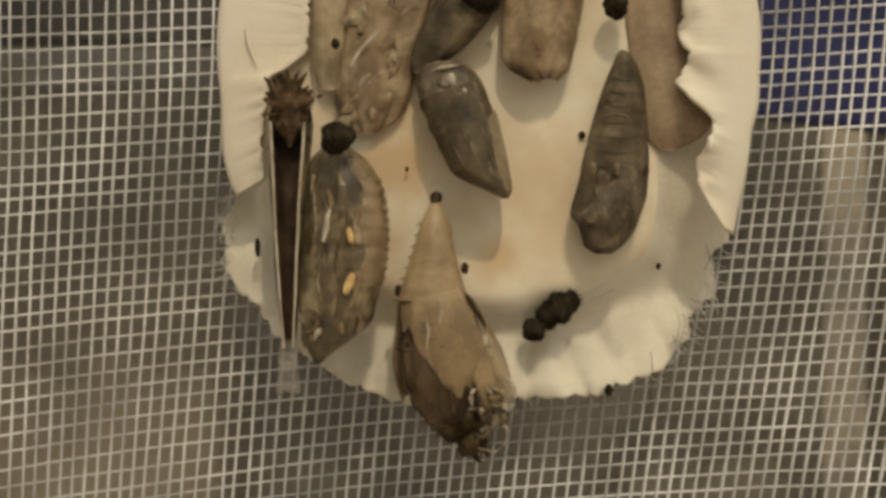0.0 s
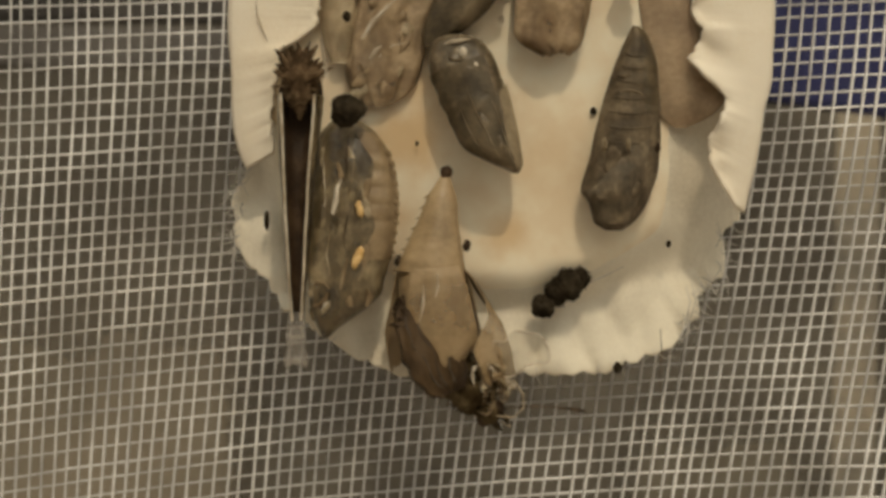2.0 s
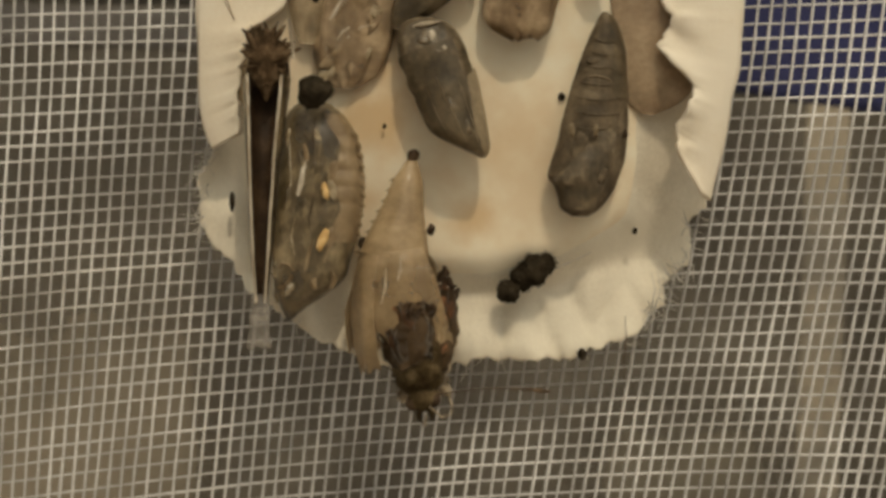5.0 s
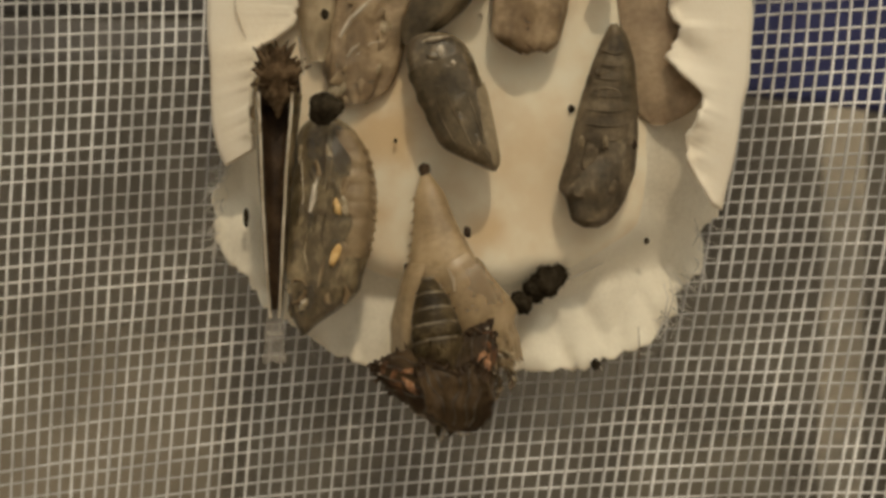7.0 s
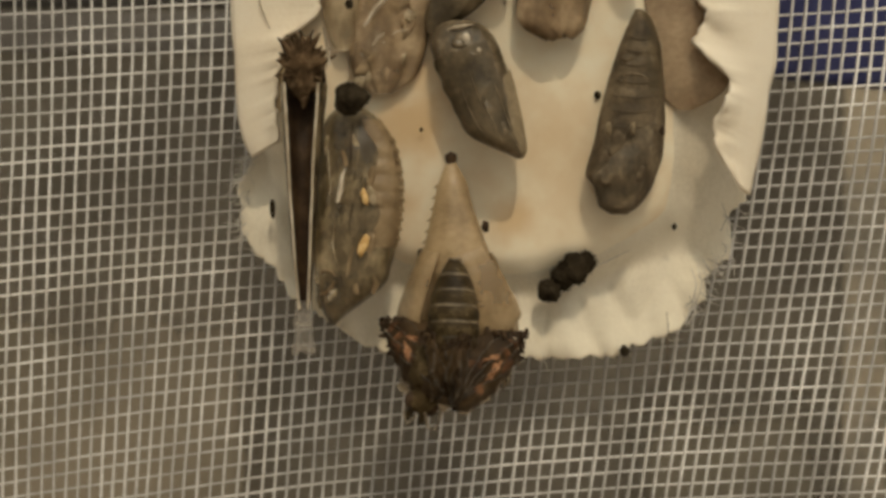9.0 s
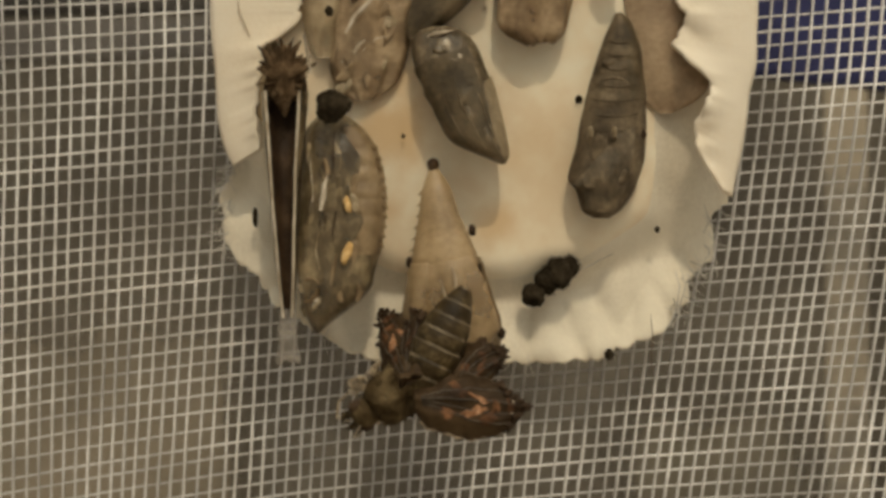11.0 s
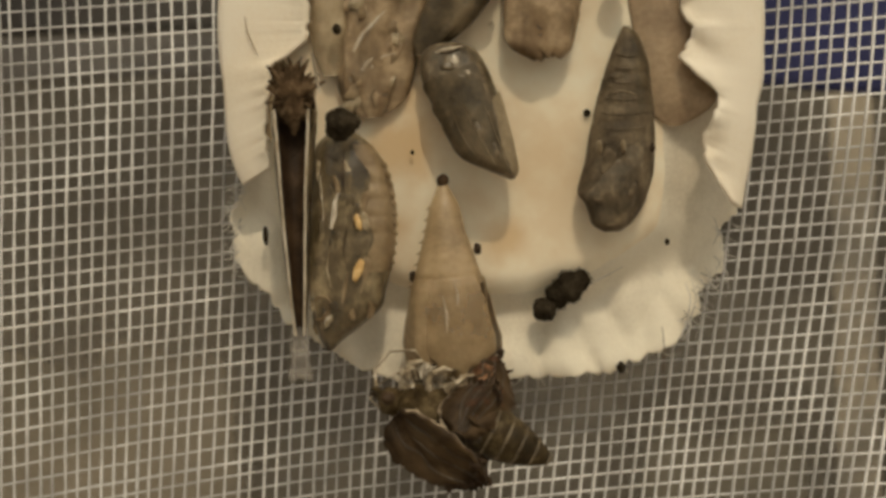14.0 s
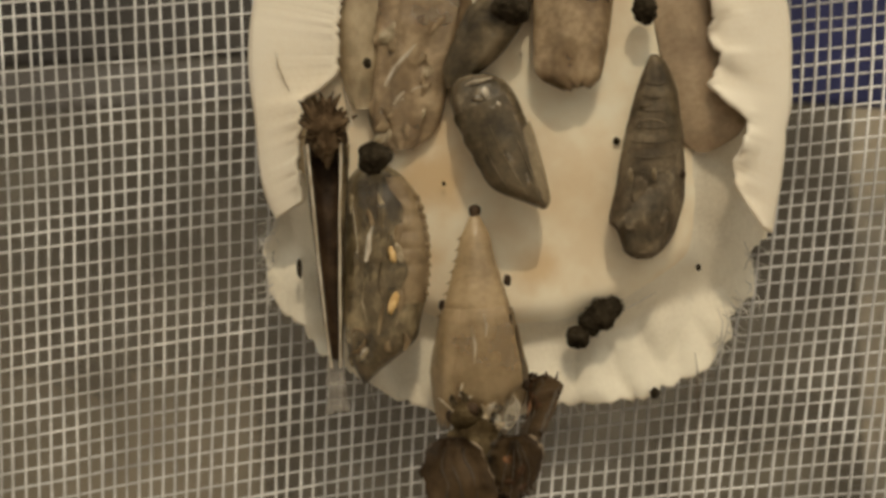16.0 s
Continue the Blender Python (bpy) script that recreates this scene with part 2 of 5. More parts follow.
# ---- the room ----
def slab(name, x0, x1, y0, y1, z0, z1, mat, label):
    v = [(x, y, z) for x in (x0, x1) for y in (y0, y1) for z in (z0, z1)]
    f = [(0, 1, 3, 2), (4, 6, 7, 5), (0, 4, 5, 1), (2, 3, 7, 6), (0, 2, 6, 4), (1, 5, 7, 3)]
    return tagged(part(name, mesh(name, v, f, False), mat), label, "room", kind="structure")


slab("floor", -1.3, 1.3, -1.7, 1.2, -0.1, 0.0, FLOORING, "plain greyish wooden floor of the room")
slab("ceiling", -1.3, 1.3, -1.7, 1.2, 2.3, 2.4, WALLPAINT, "plain blue grey painted ceiling of the room")
slab("wall_north", -1.3, 1.3, 1.1, 1.2, 0.0, 2.3, WALLPAINT, "plain blue grey painted room wall")
slab("wall_south", -1.3, 1.3, -1.7, -1.6, 0.0, 2.3, WALLPAINT, "plain blue grey painted room wall")
slab("wall_west", -1.3, -1.2, -1.6, 1.1, 0.0, 2.3, WALLPAINT, "plain blue grey painted room wall")
slab("wall_east", 1.2, 1.3, -1.6, 1.1, 0.0, 2.3, WALLPAINT, "plain blue grey painted room wall")


# ---- what shows through the net: cloth, hem, blue cloth, pale strip ----
BACK = -82.0  # millimetres behind the board's plane


def cloth(name, a0, a1, b0, b1, lift, mat, label, category, roll=0.15, tilt=0.0):
    """A hanging cloth with folds and soft rolled edges, lift millimetres before the back cloth."""
    rows, n, m = [], 60, 60
    for i in range(n + 1):
        row = []
        for j in range(m + 1):
            s, t = j / m, i / n
            e = min(s, 1 - s, t, 1 - t)
            curl = roll * (1 - min(e / 0.25, 1.0)) ** 2
            a, b = a0 + (a1 - a0) * s, b0 + (b1 - b0) * t + tilt * (s - 0.5)
            w = 2.2 * noise.noise(Vector((a / 420, b / 800, 1))) + 0.5 * noise.noise(Vector((a / 120, b / 300, 5)))
            row.append(spot(a, b, BACK + lift + w - curl))
        rows.append(row)
    ob = part(name, mesh(name, *grid(rows)), mat)
    return tagged(solid(ob, 0.0004), label, category, kind="structure")


cloth("backdrop", -900, 2500, -900, 3550, 0, BACKCLOTH, "dull olive brown cloth behind the net", "cloth", roll=0)
cloth("hem", -900, 700, 88, 156, 0.4, HEM, "pale grey hem running behind the net", "hem", tilt=6)
cloth("blue_cloth", 1180, 2300, -900, 259, 0.5, BLUE, "dark blue cloth hanging behind the net", "cloth", tilt=140)
# darker tone laid over the back cloth above the hem
cloth("dark_area", -900, 1150, -900, 80, 0.3, DARKER_GREY, "darker grey area above the hem behind the net", "cloth", tilt=6)
cloth("pale_strip", 1456, 1532, 150, 1150, 0.3, STRIP, "pale beige strip hanging behind the net", "strip", tilt=2)
# painted brightness: its right edge stands for the border of the disc's shadow
cloth("paler_area", -660, 465, 150, 1400, 0.3, LIT_CLOTH, "paler brownish area for the lit side of the cloth behind the net", "strip", tilt=-40)
cloth("paler_area", 1040, 1480, 660, 1400, 0.3, PATCH, "paler grey area of the cloth behind the net", "strip", tilt=2)


# ---- the net ----
NET = -2.9


def smoothstep(x, a, b):
    t = min(max((x - a) / (b - a), 0), 1)
    return t * t * (3 - 2 * t)


def integrate(values, step):
    total, out = 0.0, [0.0]
    for a, b in zip(values, values[1:]):
        total += (a + b) / 2 * step
        out.append(total)
    return out


def net_depth(a, b):
    return NET + 0.9 * noise.noise(Vector((a / 330, b / 420, 2.0))) + 0.5 * noise.noise(Vector((a / 110, b / 130, 7.0)))


def upright(a0, b0=-260, b1=1160, n=142):
    """An upright thread that passes the plan's middle height at a0; it leans more towards the lower right."""
    step = (b1 - b0) / n
    bs = [b0 + i * step for i in range(n + 1)]
    X = a0 / 1568
    lean = [math.tan(radians(0.2 + 5.5 * X + 4.5 * smoothstep(b, 60, 420) * X + 2.2 * smoothstep(b, 60, 420) * (1 - X) + 1.6 * noise.noise(Vector((a0 / 200, b / 160, 1))) + 1.8 * noise.noise(Vector((a0 / 31, b / 60, 11))))) for b in bs]
    off = integrate(lean, step)
    mid = off[min(range(n + 1), key=lambda i: abs(bs[i] - 441))]
    return [(a0 - (o - mid), b) for o, b in zip(off, bs)]


def level(b0, a0=-260, a1=1830, n=190):
    """A cross thread that passes the plan's middle at b0; it rises to the right."""
    step = (a1 - a0) / n
    xs = [a0 + i * step for i in range(n + 1)]
    Y = b0 / 882
    slope = [math.tan(radians((2 + 8 * Y) * (1 - a / 1568) + (4 - 3 * Y) * a / 1568 + 1.6 * noise.noise(Vector((a / 170, b0 / 150, 4))) + 2.0 * noise.noise(Vector((a / 60, b0 / 31, 14))))) for a in xs]
    off = integrate(slope, step)
    mid = off[min(range(n + 1), key=lambda i: abs(xs[i] - 784))]
    return [(a, b0 - (o - mid)) for o, a in zip(off, xs)]


def ribbon(path, phase, radius):
    """A thread of uneven thickness along the path."""
    k = random.uniform(0.9, 1.12)
    pts = [spot(a, b, net_depth(a, b) + phase) for a, b in path]
    return tube(pts, [radius * MM * k * (1 + 0.28 * noise.noise(Vector((a / 37, b / 37, 60 + phase)))) for a, b in path], 5, 0.8)


net = thing("net", pose(0, 0, 0), "off-white woven polyester net wall of an insect cage", "net", kind="structure")
for k in range(-9, 80):
    a_ = 10 + 23.1 * k
    part("thread", mesh("thread", *ribbon(upright(a_ + 0.04 * max(a_ - 800, 0)), 0.12, 0.185)), THREAD, net)
for k in range(-8, 44):
    part("thread", mesh("thread", *ribbon(level(-2 + 27.4 * k), -0.12, 0.17)), THREAD, net)


# ---- the paper disc ----
CA, CB, CR = 865.0, 80.0, 480.0  # middle and radius in plan units


EDGE = ((-180, 455), (14, 470), (26, 500), (34, 523), (39.8, 547), (43.7, 541), (45.2, 563), (49, 595), (53.9, 594), (55.7, 628), (62, 645), (71, 650), (85, 624), (99, 648), (105, 652), (119, 640), (133, 622), (140, 607), (146, 560), (151, 500), (180, 455))


def table(rows, x):
    for (a, y), (b, z) in zip(rows, rows[1:]):
        if x <= b:
            return y + (z - y) * (x - a) / (b - a)
    return rows[-1][1]


def sheet_edge(q):
    """Outer radius of the torn sheet towards the angle q (0 right, 90 down)."""
    c, s = math.cos(q), math.sin(q)
    low = smoothstep(s, 0.3, 0.5)
    r = table(EDGE, math.degrees(math.atan2(s, c)))
    return r + low * ((7 + 16 * smoothstep(-c, 0.55, 0.75)) * noise.noise(Vector((c * 14, s * 14, 2))) + 9 * noise.noise(Vector((c * 38, s * 38, 3))) + 8 * noise.noise(Vector((c * 90, s * 90, 5))))


# angle, radius where the raised middle ends, radius where the border begins to rise again
LEDGE = ((-180, 345, 430), (20, 338, 470), (31, 338, 500), (38, 366, 525), (44, 400, 540), (48, 426, 545), (52, 445, 537), (57, 453, 525), (63, 457, 519), (70, 460, 511), (86, 461, 508), (112, 473, 522), (130, 470, 520), (150, 430, 490), (180, 345, 430))


def ledge(q):
    deg = math.degrees(math.atan2(math.sin(q), math.cos(q)))
    wob = 7 * noise.noise(Vector((math.cos(q) * 7, math.sin(q) * 7, 30)))
    return table([r[:2] for r in LEDGE], deg) + wob, table([(r[0], r[2]) for r in LEDGE], deg) + 2 * wob


def sheet_depth(q, r, edge):
    """Raised middle, a slope that turns away from the lamp, and a crumpled lip that rises to the lower edge."""
    s = math.sin(q)
    low = smoothstep(s, 0.2, 0.6)
    r1, r2 = ledge(q)
    fall = smoothstep(r, r1 - 24, r2 + 10)
    drop = 2.8 * (1 - low) + low * min(0.066 * (r2 - r1), 6.2)
    lip = smoothstep(r, r2, max(edge, r2 + 40)) * smoothstep(s, 0.50, 0.85)
    d = 5.0 - drop * fall + 1.3 * lip
    a, b = CA + r * math.cos(q), CB + r * s
    out = smoothstep(r, r2 - 15, r2 + 50) * low
    fold = abs(noise.noise(Vector((a / 95, b / 190, 9))))
    d += (0.15 + 3.0 * out) * (fold - 0.2) + 0.35 * out * noise.noise(Vector((a / 34, b / 44, 4))) + 0.08 * out * noise.noise(Vector((a / 11, b / 13, 5)))
    d += 0.35 * noise.noise(Vector((a / 170, b / 170, 6))) + 0.4 * fall * noise.noise(Vector((a / 80, b / 60, 16)))
    return d


def sheet_inner(q):
    return ledge(q)[0] + 10


def sheet_rows(low, high, n, m=420):
    """Rings of the sheet from radius low(q) to high(q)."""
    rows = []
    for i in range(n + 1):
        row = []
        for j in range(m):
            q = 2 * math.pi * j / m
            r = low(q) + (high(q) - low(q)) * i / n
            row.append(spot(CA + r * math.cos(q), CB + r * math.sin(q), sheet_depth(q, r, sheet_edge(q))))
        rows.append(row)
    return rows


paper_disc = thing("paper_disc", pose(0, 0, 0), "round cream paper disc with torn crumpled edge pinned on the net", "paper disc")
inner_rows, outer_rows = sheet_rows(lambda q: 0.5, sheet_inner, 46), sheet_rows(sheet_inner, sheet_edge, 34)
sheet = part("sheet", mesh("sheet", *grid(inner_rows + outer_rows[1:], True)), BOARD, paper_disc, "cream paper with brown stains, raised in the middle, torn at the border")
sheet.data.materials.append(SKIRT)
for poly in sheet.data.polygons:
    poly.material_index = int(poly.index >= 46 * 420)
solid(sheet, 0.0003)


def rim(q0, q1, inner, outer, name, label):
    rows, n, m = [], 14, int((q1 - q0) * 2)
    for i in range(n + 1):
        row = []
        for j in range(m + 1):
            q = q0 + (q1 - q0) * j / m
            t = i / n
            ri = inner(q)
            ro = CR + outer(q)
            r = ro + (min(ri, ro - 6) - ro) * t
            a, b = CA + r * math.cos(radians(q)), CB + r * math.sin(radians(q))
            curl = 1.7 * noise.noise(Vector((a / 46, b / 40, 3))) if a > CA else 0.3 * noise.noise(Vector((a / 60, b / 60, 3)))
            d = 6.3 - 1.0 * (1 - t) ** 4 + t ** 3 * (1.0 + curl) + 0.25 * noise.noise(Vector((a / 120, b / 120, 8)))
            row.append(spot(a, b, d))
        rows.append(row)
    solid(part(name, mesh(name, *grid(rows)), PAPER, paper_disc, label), 0.0004)


RIGHT_INNER = ((-95, 352), (-40, 350), (-20, 346), (-13, 354), (-8, 348), (-3.5, 333), (0, 343), (2.4, 357), (8, 346), (11.8, 340), (14, 362), (18.6, 418), (24, 424), (29, 421), (34, 448), (36, 482), (38, 528), (46, 560))
LEFT_INNER = ((149, 462), (158.4, 435), (164.4, 410), (171.3, 397), (173, 368), (176.5, 326), (183.6, 320), (194, 328), (265, 335))


def right_inner(q):
    c, s = math.cos(radians(q)), math.sin(radians(q))
    return table(RIGHT_INNER, q) + 6 * noise.noise(Vector((c * 26, s * 26, 12))) + 3 * noise.noise(Vector((c * 80, s * 80, 13)))


def left_inner(q):
    c, s = math.cos(radians(q)), math.sin(radians(q))
    return table(LEFT_INNER, q) + 7 * noise.noise(Vector((c * 22, s * 22, 21))) + 7 * noise.noise(Vector((c * 70, s * 70, 22)))


rim(-95, 38, right_inner, lambda q: 8 * smoothstep(q, 5, 14) + max(0, table(EDGE, q) - 482) * smoothstep(q, 10, 16), "rim", "smooth white paper rim with crumpled inner edge")
rim(149, 265, left_inner, lambda q: 38 * (1 - smoothstep(q, 149, 172)), "rim", "smooth white paper rim with torn inner edge")


for pts in (((433, 52, 6.6), (436, 78, 6.8), (446, 104, 6.8), (454, 122, 6.7)), ((458, 156, 6.8), (466, 164, 6.9), (464, 190, 6.8))):
    part("crease", mesh("crease", *tube([spot(*q) for q in pts], [0.00006] + [0.00014] * (len(pts) - 2) + [0.00005], 6, 0.5)), SHELL, paper_disc, "faint brown crease")


# ---- chrysalises ----
WIDTHS = ((0, 0.05), (0.04, 0.16), (0.12, 0.40), (0.25, 0.66), (0.4, 0.86), (0.55, 0.98), (0.65, 1.0), (0.78, 0.93), (0.9, 0.72), (0.97, 0.48), (1.0, 0.22))


def case_rows(L, W, H, t0, t1, seed, n=40, m=40, ring=0.012, grow=1.0, gap=(0, 0), crush=0.0, widths=WIDTHS, wob=0.0):
    """Rings of a chrysalis that hangs from the origin down to -L; -y is its front."""
    rows = []
    for i in range(n + 1):
        t = t0 + (t1 - t0) * i / n
        w = table(widths, t) * grow
        if t < 0.56:
            w *= 1 + ring * math.sin(t * 2 * math.pi * 15) * smoothstep(t, 0.03, 0.12)
        row = []
        for j in range(m):
            q = 2 * math.pi * j / m if gap == (0, 0) else gap[0] + (gap[1] - gap[0]) * j / (m - 1) + wob * noise.noise(Vector((t * 7, seed, 8))) * (1 - j / (m - 1))
            c, s = math.cos(q), math.sin(q)
            k = 1 + 0.05 * noise.noise(Vector((c * 2, s * 2, t * 6 + seed))) + crush * noise.noise(Vector((c * 2.3, s * 2.3, t * 2.2 + seed * 3)))
            ridge = 0.05 * math.exp(-((abs(c) - 0.72) / 0.14) ** 2) * smoothstep(t, 0.45, 0.6) * (s < 0)
            bend = 0.06 * L * math.sin(math.pi * t)
            if crush:
                k += crush * (0.45 * abs(noise.noise(Vector((c * 4.5, s * 4.5, t * 5 + seed)))) + 0.25 * noise.noise(Vector((c * 11, s * 11, t * 12 + seed))))
            row.append((W / 2 * w * c * k * (1 + ridge), H / 2 * w * s * k * (1 + ridge) - bend, -L * t))
        rows.append(row)
    return rows


def hang(a, b, d, a2, b2, d2, turn=0.0):
    """Pose whose -z runs from the first spot to the second; also the length."""
    p, e = spot(a, b, d), spot(a2, b2, d2)
    z = (p - e).normalized()
    x = Vector((0, 1, 0)).cross(z).normalized()
    y = z.cross(x)
    m = Matrix((x, y, z)).transposed().to_4x4()
    return Matrix.Translation(p) @ m @ pose(0, 0, 0, 0, 0, turn), (p - e).length


def smooth_table(rows, x):
    """Columns of a table, glided through."""
    k = max(i for i in range(len(rows) - 1) if rows[i][0] <= x or i == 0)
    a, b = rows[k], rows[k + 1]
    before, after = rows[max(k - 1, 0)], rows[min(k + 2, len(rows) - 1)]
    h = b[0] - a[0]
    t = min(max((x - a[0]) / h, 0.0), 1.0)
    out = []
    for c in range(1, len(a)):
        ma = (b[c] - before[c]) / (b[0] - before[0]) * h
        mb = (after[c] - a[c]) / (after[0] - a[0]) * h
        out.append((2 * t**3 - 3 * t**2 + 1) * a[c] + (t**3 - 2 * t**2 + t) * ma + (3 * t**2 - 2 * t**3) * b[c] + (t**3 - t**2) * mb)
    return out


def shaped_rows(sides, d0, d1, H, origin, seed, t0=0.0, t1=1.0, n=44, m=40, ring=0.0, grow=1.0, gap=None, crush=0.0, wob=0.0, lean=0.0, torn=0.0, slope=0.0):
    """Rings of a case whose sides follow rows of (height, left, right) in the plan; H millimetres thick; lean tilts its rings."""
    rows, wide = [], max(r[2] - r[1] for r in sides) / 2
    for i in range(n + 1):
        t = t0 + (t1 - t0) * i / n
        b = sides[0][0] + (sides[-1][0] - sides[0][0]) * t
        left, right = smooth_table(sides, b)
        mid, half = (left + right) / 2, max((right - left) / 2, 1.0) * grow
        row = []
        for j in range(m):
            q = 2 * math.pi * j / m if gap is None else gap[0] + (gap[1] - gap[0]) * j / (m - 1) + wob * noise.noise(Vector((t * 7, seed, 8))) * (1 - j / (m - 1))
            c, s = math.cos(q), math.sin(q)
            k = 1 + 0.03 * noise.noise(Vector((c * 2, s * 2, t * 6 + seed)))
            tt = t + lean * c * half / wide
            if ring:
                k += ring * (abs(math.sin(tt * math.pi * 13)) ** 0.5 - 0.6) * (1 - smoothstep(tt, 0.50, 0.58))
            if crush:
                k += crush * (noise.noise(Vector((c * 2.3, s * 2.3, t * 2.2 + seed * 3))) + 0.45 * abs(noise.noise(Vector((c * 4.5, s * 4.5, t * 5 + seed)))) + 0.25 * noise.noise(Vector((c * 11, s * 11, t * 12 + seed))))
            kx = 1 + (k - 1) * 0.4
            db = slope * (0.5 - j / (m - 1)) * (1 - (t - t0) / (t1 - t0)) * (sides[-1][0] - sides[0][0])
            db += torn * smoothstep(t, 0.8, 1.0) * (noise.noise(Vector((c * 3, s * 1.5, seed))) + 0.6 * noise.noise(Vector((c * 9, s * 3, seed))))
            d = d0 + (d1 - d0) * t - H / 2 * (half / wide / grow) ** 0.6 * s * k * grow
            row.append(spot(mid + half * c * kx, b + db, d) - origin)
        rows.append(row)
    return rows


def case(sides, d0, d1, H, label, skin, seed, split=0.5, open_end=False, **kw):
    """A chrysalis in two parts, abdomen above and wing case below."""
    mid = (sides[0][1] + sides[0][2]) / 2
    origin = spot(mid, sides[0][0], d0)
    ob = thing("chrysalis", Matrix.Translation(origin), label, "chrysalis", "chrysalises")
    part("abdomen", mesh("abdomen", *grid(shaped_rows(sides, d0, d1, H, origin, seed, 0.0, split, **kw), True, True)), skin, ob)
    end = part("wing_case", mesh("wing_case", *grid(shaped_rows(sides, d0, d1, H, origin, seed, split - 0.02, 1.0, grow=1.015, **kw), True, False, not open_end)), skin, ob)
    if open_end:
        solid(end, 0.0002)

    wide = max(r[2] - r[1] for r in sides) / 2

    def front(a, b):
        """Depth of the case's front at a place in the plan."""
        left, right = smooth_table(sides, b)
        half = max((right - left) / 2, 1.0)
        u = min(abs(a - (left + right) / 2) / half, 0.98)
        return d0 + (d1 - d0) * (b - sides[0][0]) / (sides[-1][0] - sides[0][0]) + H / 2 * (half / wide) ** 0.6 * math.sqrt(1 - u * u)

    def stroke(name, pts, r, mat, text, lift=0.1):
        p = [spot(a, b, front(a, b) + lift) - origin for a, b in pts]
        part(name, mesh(name, *tube(p, [r * MM * k for k in ([0.4] + [1.0] * (len(p) - 2) + [0.3])], 6, 0.6)), mat, ob, text)

    def flake(a, b, rx, rz, turn, mat, seed, lift=0.1):
        f = part("flake", mesh("flake", *lump((0, 0, 0), (rx * MM, 0.12 * MM, rz * MM), seed, 0.5, 2.0, 2)), mat, ob, "loose flake of dry skin")
        f.matrix_basis = Matrix.Translation(spot(a, b, front(a, b) + lift) - origin) @ pose(0, 0, 0, 0, turn, 0)

    def plate(name, t0, t1, gap, mat, text, **more):
        return part(name, mesh(name, *grid(shaped_rows(sides, d0, d1, H, origin, seed, t0, t1, gap=gap, m=16, **{**kw, "grow": 1.04, **more}))), mat, ob, text)

    return ob, origin, plate, stroke, flake


# ---- the dark pointed chrysalis
ob, origin_, plate, stroke, flake = case(((108, 768, 806), (114, 752, 824), (126, 742, 840), (150, 738, 855), (180, 744, 866), (205, 752, 875), (230, 764, 884), (260, 778, 892), (290, 791, 899), (312, 808, 903), (328, 838, 906), (342, 868, 905), (352, 890, 899)),
    7.2, 9.2, 5.6, "dark grey brown glossy chrysalis hanging from the paper", PUPA, 1.0, 0.34, ring=0.03, lean=0.16)
plate("wing_cover", 0.22, 0.95, (-2.75, -0.95), PUPA_DARK, "dark cover of the folded wing", wob=0.3, ring=0.0, slope=0.16)
plate("wing_edge", 0.40, 0.985, (-0.95, -0.25), PUPA_TAN, "lighter tan edge of the wing case", wob=0.25, ring=0.0, slope=0.1)
# glossy highlights of the skin, added as pale bumps and a pale streak
for u, r in ((800, 1.0), (822, 0.8)):
    part("bump", mesh("bump", *lump(spot(u, 141 + (u - 800) * 1.0, 10.2) - origin_, (0.0004 * r, 0.0004, 0.0006 * r), u, 0.2)), PALE, ob, "pale bump standing in for a highlight")
part("highlight_streak", mesh("highlight_streak", *tube([spot(a, b, d) - origin_ for a, b, d in ((766, 127, 9.2), (780, 122, 9.8), (796, 119, 10.0), (814, 115, 9.2))], [0.0002, 0.0004, 0.00035, 0.0001], 6, 0.6)), PALE, ob, "pale streak standing in for the top highlight")

# thin darker lines laid on the skin between the rings
for pts in (((746, 158), (780, 176), (820, 172), (856, 156)), ((752, 186), (790, 206), (830, 202), (866, 184)), ((764, 216), (790, 228), (815, 228))):
    stroke("segment_line", pts, 0.10, PUPA_DARK, "dark groove between rings")
for pts in (((806, 200), (824, 246), (846, 286), (866, 326)), ((836, 192), (856, 236), (874, 286), (888, 330)), ((792, 226), (804, 262), (822, 296), (846, 322))):
    stroke("wing_vein", pts, 0.08, PUPA_TAN, "faint vein of the folded wing", 0.22)
for a, b, rx, rz, turn in ((812, 168, 0.7, 0.3, 20), (838, 262, 0.4, 0.9, -20), (786, 150, 0.8, 0.35, 10), (868, 300, 0.3, 0.8, -18)):
    flake(a, b, rx, rz, turn, PUPA, a, 0.12)

# ---- the dull chrysalis
ob, origin_, plate, stroke, flake = case(((90, 1097, 1108), (105, 1089, 1122), (130, 1078, 1132), (160, 1066, 1140), (200, 1053, 1143), (240, 1042, 1147), (280, 1033, 1148), (320, 1026, 1146), (350, 1017, 1143), (372, 1011, 1136), (384, 1011, 1131), (398, 1022, 1127), (420, 1029, 1115), (438, 1035, 1100), (450, 1054, 1082)),
    5.6, 7.4, 5.2, "dull dark grey chrysalis hanging from the paper", PUPA_DULL, 2.0, 0.54, ring=0.05)
plate("back_ridge", 0.02, 0.42, (-1.15, -0.1), PUPA_DARK, "darker ridge along the back", wob=0.5)
for b, l, r in ((136, 1082, 1130), (158, 1072, 1138), (182, 1062, 1140), (212, 1054, 1143), (238, 1048, 1144), (264, 1042, 1144), (290, 1036, 1145)):
    stroke("segment_line", [(l + (r - l) * k / 6, b + 8 * math.sin(math.pi * k / 6) + 3 * noise.noise(Vector((k, b, 1)))) for k in range(7)], 0.13, PUPA_DARK, "dark groove between rings", 0.04)
